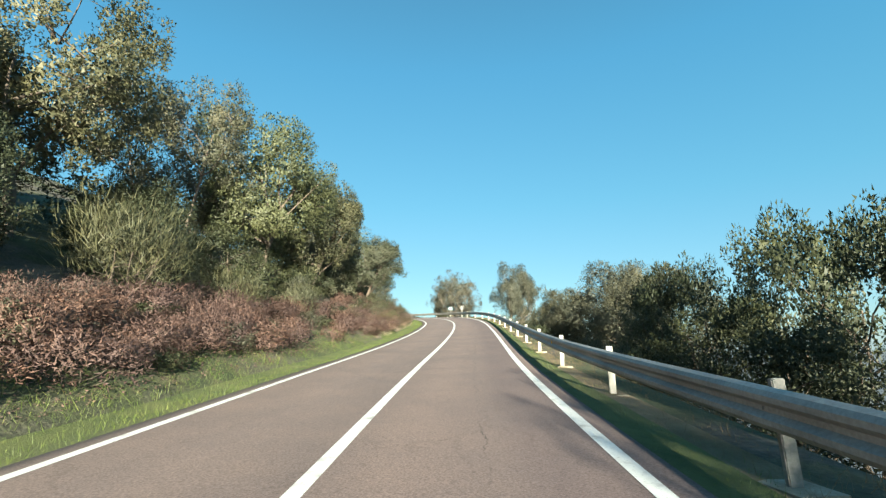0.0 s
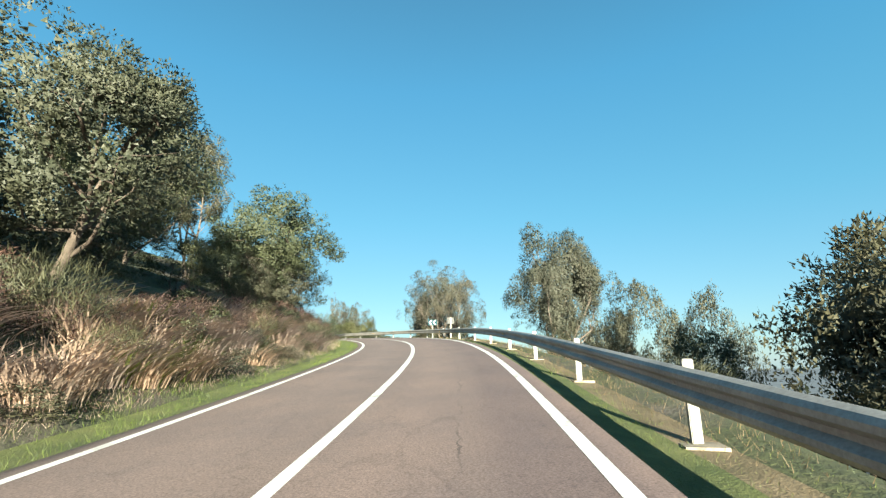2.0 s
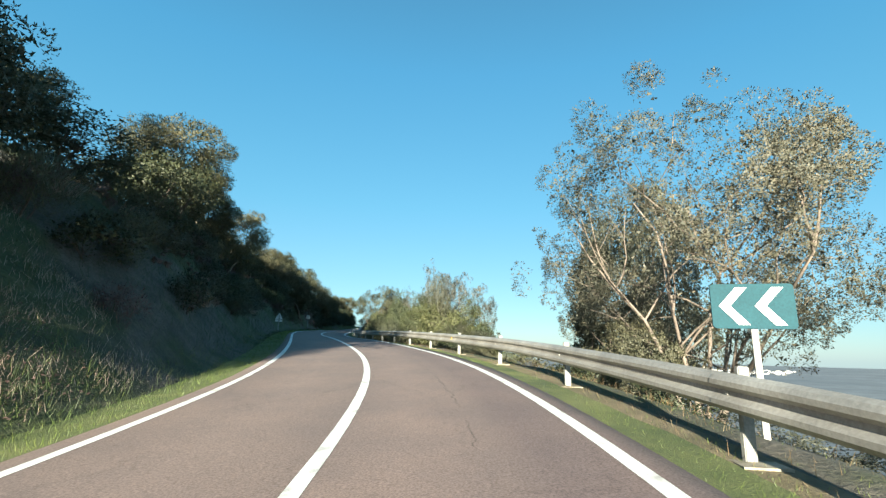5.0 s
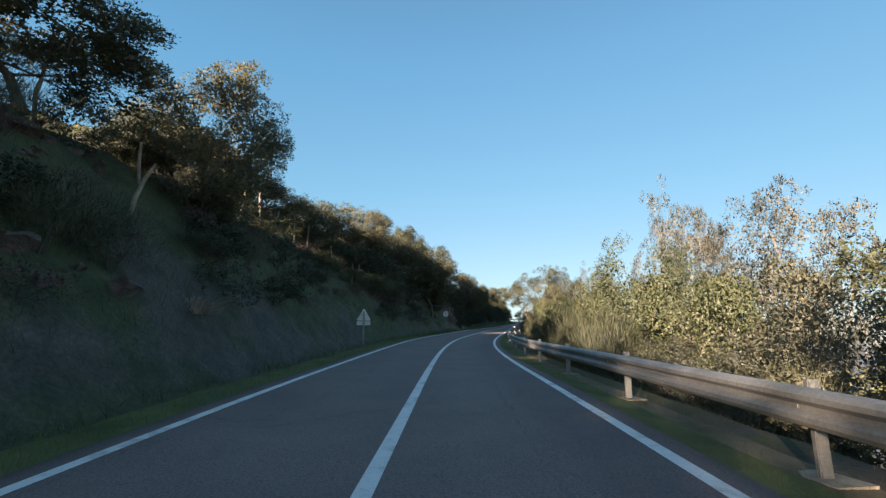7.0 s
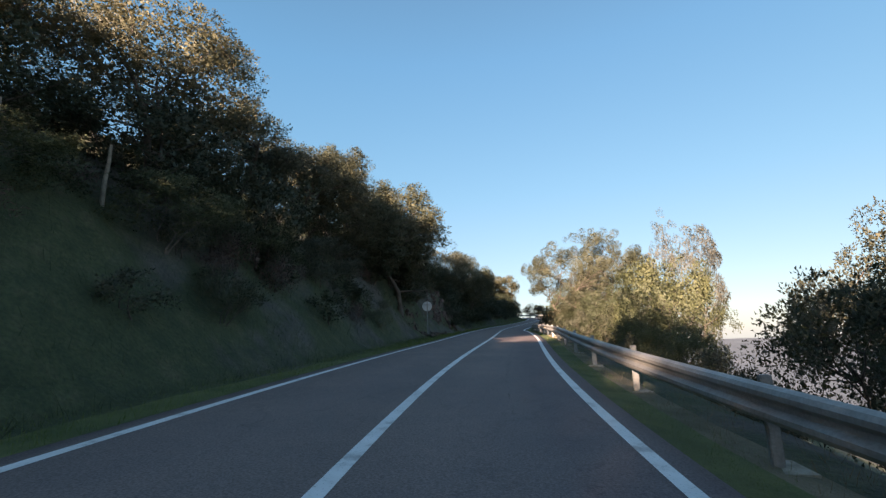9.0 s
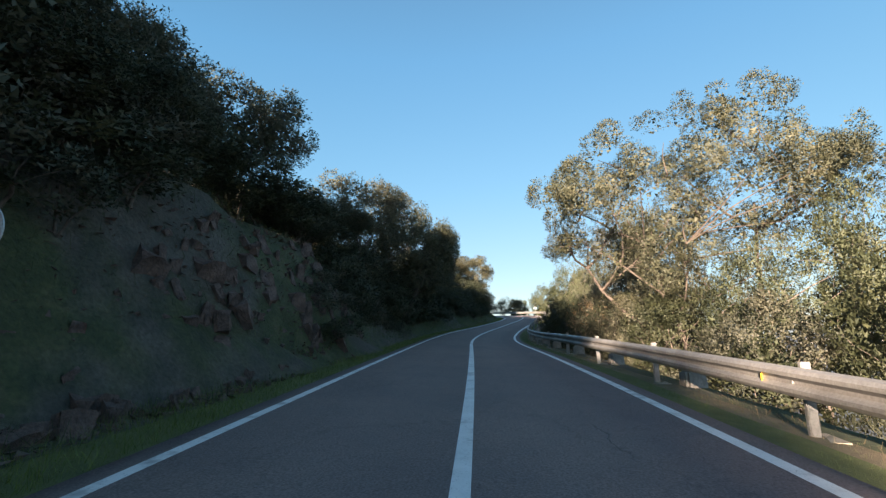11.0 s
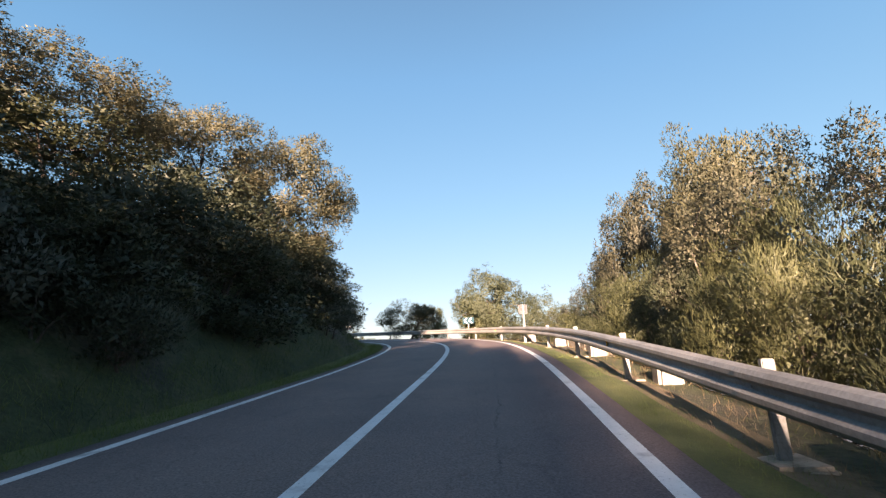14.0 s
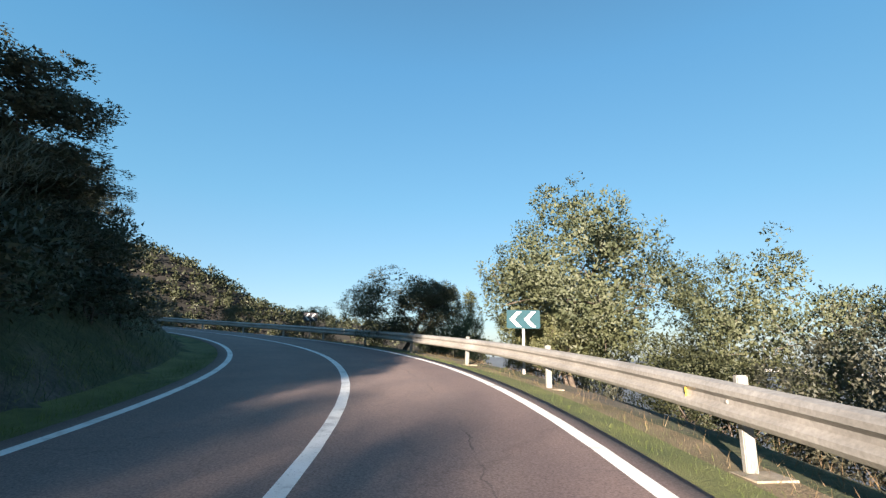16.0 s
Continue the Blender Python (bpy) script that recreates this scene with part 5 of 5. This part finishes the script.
part("post", WIDE_POST, root, "", Matrix.Translation((0, 0.036, (base + 0.26) / 2)) @ Matrix.Diagonal((1, 1, 0.26 - base, 1)))

place = at_up(138.2, -4.55, 2.1)
root = stand("round_sign_back", "pale grey back of a round sign", place, on_road(120, 0.5))
part("disc", prism("disc", [(0.33 * math.cos(k * math.pi / 16), 0.33 * math.sin(k * math.pi / 16)) for k in range(32)], 0.02, PALE_BACK), root, "", Matrix.Translation((0, 0.065, 0)))
part("bracket", box_mesh("bracket", (0.4, 0.03, 0.035), POST_METAL, 0.005), root, "", Matrix.Translation((0, 0.05, 0.1)))
upright(root, at_up(138.2, -4.55, -0.3).z - place.z, 0.3)

# ---- old concrete guard stones behind the rail ----
bm = bmesh.new()
bmesh.ops.create_cube(bm, size=1.0, matrix=Matrix.Diagonal((0.42, 0.46, 0.85, 1.0)))
for v in bm.verts:
    if v.co.z > 0:
        v.co.x, v.co.y = v.co.x * 0.8, v.co.y * 0.8
bmesh.ops.bevel(bm, geom=bm.edges[:], offset=0.05, segments=2, affect="EDGES")
STONE = bpy.data.meshes.new("guard_stone")
bm.to_mesh(STONE)
bm.free()
WHITEWASH = simple("flaking whitewash", (0.2, 0.18, 0.155), (0.42, 0.39, 0.35), 4.0, 0.9, 0.0, 0.5, 25.0, 0.01)
STONE.materials.append(WHITEWASH)
for k in range(17):
    s = 130.0 + 4.4 * k
    p = ground_at(s, 3.95)
    stone = tagged(new("guard_stone", STONE), "weathered whitewashed concrete guard stone behind the rail", "guard stone", "guard stones behind the rail")
    stone.matrix_basis = Matrix.Translation(p + Vector((0, 0, -0.12))) @ Matrix.Rotation(road_turn(s) + turns.uniform(-0.15, 0.15), 4, "Z") @ Matrix.Rotation(turns.uniform(-0.06, 0.06), 4, "X")

# ---- fence stakes on the hillside ----
WOOD = simple("weathered grey wood", (0.20, 0.15, 0.11), (0.42, 0.34, 0.26), 5.0, 0.9, 0.0, 0.5, 30.0, 0.01)
fence_at = [(84 + 2.9 * k, -8.4 - 0.5 * math.sin(k)) for k in range(8)] + [(107.6, -9.6), (108.6, -8.9), (109.4, -8.5), (112.0, -7.8), (113.4, -7.0), (116, -7.4), (119, -7.6), (122, -7.4)]
for k, (s, lat) in enumerate(fence_at):
    rng = random.Random(k)
    verts, faces = [], []
    tube(verts, faces, limb(rng, Vector((0, 0, -0.25)), Vector((rng.uniform(-0.25, 0.25), rng.uniform(-0.2, 0.2), 1)), 1.5 + rng.uniform(0, 0.4), 0.06, 4), [0.055, 0.05, 0.048, 0.045, 0.035], 6)
    stake = tagged(new("fence_stake", mesh_from("fence_stake", verts, faces, WOOD, True)), "leaning weathered wooden fence stake", "fence stake", "fence stakes on the hillside")
    stake.location = ground_at(s, lat)
rng = random.Random(9)
verts, faces = [], []
tube(verts, faces, [Vector(p) for p in ((0, 0, -0.2), (0.12, 0.05, 0.45), (0.3, 0.1, 0.9), (0.62, 0.1, 1.2))], [0.06, 0.055, 0.05, 0.03], 6)
dead = tagged(new("dead_branch", mesh_from("dead_branch", verts, faces, WOOD, True)), "bare crooked dead branch standing on the slope", "branch")
dead.location = ground_at(94.0, -7.1)
for s, lat in ((107.5, -9.9), (112.4, -8.0), (119, -6.3), (121, -6.1)):
    sow(RU, s, lat, 1.0, 1.3, "withered brush on the hillside")

# ---- reddish slate in the road cut ----
outcrop = tagged(new("rock_outcrop"), "broken reddish slate face in the road cut", "rock face")
outcrop.location = ground_at(143, -4.5)
rock_meshes = []
for k in range(6):
    rng = random.Random(100 + k)
    bm = bmesh.new()
    bmesh.ops.create_cube(bm, size=1.0, matrix=Matrix.Diagonal((rng.uniform(0.5, 1.0), rng.uniform(0.3, 0.6), rng.uniform(0.6, 1.2), 1.0)))
    bmesh.ops.subdivide_edges(bm, edges=bm.edges[:], cuts=1)
    for v in bm.verts:
        v.co += Vector((rng.uniform(-0.13, 0.13), rng.uniform(-0.1, 0.1), rng.uniform(-0.13, 0.13)))
    me = bpy.data.meshes.new("rock")
    bm.to_mesh(me)
    bm.free()
    me.materials.append(ROCK)
    rock_meshes.append(me)
back = Matrix.Translation(-outcrop.location)
for k in range(290):
    scree = k > 215
    s = turns.gauss(144.5, 1.6) if scree else turns.uniform(136.5, 152)
    lat = -turns.uniform(3.6, 4.0) if scree else -turns.uniform(3.9, 5.7)
    size = turns.uniform(0.05, 0.13) if scree else (turns.uniform(0.3, 0.55) if k % 4 == 0 else turns.uniform(0.12, 0.36))
    p = ground_at(s, lat)
    m = Matrix.Translation(p) @ Matrix.Rotation(road_turn(s) + 1.57 + turns.uniform(-0.5, 0.5), 4, "Z") @ Matrix.Rotation(turns.uniform(-0.5, 0.5), 4, "X") @ Matrix.Rotation(turns.uniform(-0.4, 0.4), 4, "Y") @ Matrix.Diagonal((size, size, size * turns.uniform(0.7, 1.3), 1))
    part("rock", rock_meshes[k % 6], outcrop, "", back @ m)
# loose shards too small to tell apart
g = np.random.RandomState(21)
n = 5000
s, lat = g.uniform(135, 152.5, n), -(3.75 + 2.2 * g.rand(n) ** 1.3)
s[:1200], lat[:1200] = 144.3 + 1.7 * g.normal(size=1200), -(3.55 + 0.7 * g.rand(1200))
foot = ground_many(s, lat)
size = (0.015 + 0.06 * g.rand(n) ** 3)[:, None, None]
shape = g.normal(size=(n, 4, 3)) * np.array([1.0, 1.0, 0.55])
corners = foot[:, None, :] + shape * size - np.array(outcrop.location)
shards = np.concatenate([corners[:, [0, 1, 2]], corners[:, [0, 1, 3]], corners[:, [0, 2, 3]], corners[:, [1, 2, 3]]])
tagged(part("rubble", soup_mesh("rubble", shards, ROCK), outcrop), "loose reddish slate shards", kind="stuff")
for s, lat, size in ((81, -8.9, 0.7), (99, -6.4, 0.28), (100.5, -6.2, 0.22), (88, -7.4, 0.3)):
    boulder = tagged(new("boulder", rock_meshes[int(s) % 6]), "brownish boulder half buried in the hillside", "rock")
    boulder.matrix_basis = Matrix.Translation(ground_at(s, lat)) @ Matrix.Rotation(s, 4, "Z") @ Matrix.Diagonal((size, size, size, 1))
shelf = tagged(new("rock_outcrop"), "broken grey-brown slate cropping out of the shady grass slope", "rock face")
shelf.location = ground_at(84, -6.5)
rng = random.Random(140)
for k in range(110):
    s, lat = rng.uniform(75, 95), -rng.uniform(5.2, 8.6)
    size = rng.uniform(0.16, 0.34) if k % 5 else rng.uniform(0.4, 0.7)
    lie = Matrix.Translation(ground_at(s, lat) - shelf.location - Vector((0, 0, 0.1 * size))) @ Matrix.Rotation(road_turn(s) + 1.57 + rng.uniform(-0.5, 0.5), 4, "Z") @ Matrix.Rotation(rng.uniform(0.2, 0.9), 4, "X")
    part("rock", rock_meshes[k % 6], shelf, "", lie @ Matrix.Diagonal((size * rng.uniform(0.9, 1.7), size, size * rng.uniform(0.5, 0.9), 1)))

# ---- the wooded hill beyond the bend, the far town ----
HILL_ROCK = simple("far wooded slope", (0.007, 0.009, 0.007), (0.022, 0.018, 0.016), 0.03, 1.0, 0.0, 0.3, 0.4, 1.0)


def far_hill():
    verts, faces, nx, ny = [], [], 70, 30
    for j in range(ny):
        for i in range(nx):
            a, d = radians(70 - 62 * i / (nx - 1)), 250 + 260 * j / (ny - 1)
            rise = math.tan(radians(float(np.interp(70 - 62 * i / (nx - 1), [8, 20, 30, 35, 40, 44.5, 55, 70], [1.0, 2.3, 3.4, 4.6, 7.2, 9.2, 11.5, 12.0]))))
            crest = math.exp(-((d - 380) / 75.0) ** 2)
            x, y = -15 - d * math.sin(a), 193.4 + d * math.cos(a)
            verts.append((x, y, 13.3 - 55 * (1 - crest) + 380 * rise * crest + 2.2 * float(wave(x * 0.09, y * 0.09, 1.0)) + 1.2 * float(wave(x * 0.4, y * 0.4, 2.0))))
    for j in range(ny - 1):
        for i in range(nx - 1):
            c = j * nx + i
            faces.append((c, c + 1, c + nx + 1, c + nx))
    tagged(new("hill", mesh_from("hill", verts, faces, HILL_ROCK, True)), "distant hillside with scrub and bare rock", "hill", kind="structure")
    g = np.random.RandomState(8)
    v = np.array(verts)
    crest = v[5 * nx:17 * nx]
    centres = crest[g.choice(len(crest), 2600)] + g.normal(size=(2600, 3)) * np.array([4, 4, 0.4])
    rng = random.Random(4)
    tri, normals = leaves(rng, centres, g.uniform(1.4, 3.2, 2600), 70000, 1.5, thin=0.9)
    tagged(new("far_woods", soup_mesh("far_woods", tri, SHRUB_LEAF, normals)), "dark scrub oaks covering the distant hill", "woods", kind="stuff")


far_hill()
HOUSE = simple("far white walls", (0.26, 0.25, 0.25), (0.5, 0.48, 0.46), 0.02, 0.9, 0.0, 0.0, 0.2)
g = np.random.RandomState(12)
verts, faces = [], []
for k in range(130):
    a, d = radians(-19 - 14 * g.rand()), 2500 + 900 * g.rand()
    x, y = 13 - d * math.sin(a), 69 + d * math.cos(a)
    w, dp, h = g.uniform(4, 13), g.uniform(4, 12), g.uniform(3, 8)
    n = len(verts)
    for z in (-61, -60 + h):
        verts += [(x - w, y - dp, z), (x + w, y - dp, z), (x + w, y + dp, z), (x - w, y + dp, z)]
    faces += [(n, n + 1, n + 5, n + 4), (n + 1, n + 2, n + 6, n + 5), (n + 2, n + 3, n + 7, n + 6), (n + 3, n, n + 4, n + 7), (n + 4, n + 5, n + 6, n + 7)]
tagged(new("far_town", mesh_from("far_town", verts, faces, HOUSE)), "white houses of a distant town on the plain", "town", kind="stuff")

# ---- low masonry coping behind the rail before the bend ----
wall_me = box_mesh("coping", (0.38, 1.0, 0.5), CONCRETE, 0.04)
coping = tagged(new("low_wall"), "low mossy masonry wall behind the guardrail", "wall")
coping.location = ground_at(195, 4.5)
for k in range(5):
    s = 192.5 + 1.02 * k
    part("block", wall_me, coping, "", Matrix.Translation(-coping.location) @ Matrix.Translation(ground_at(s, 4.45) + Vector((0, 0, 0.12))) @ Matrix.Rotation(road_turn(s), 4, "Z"))
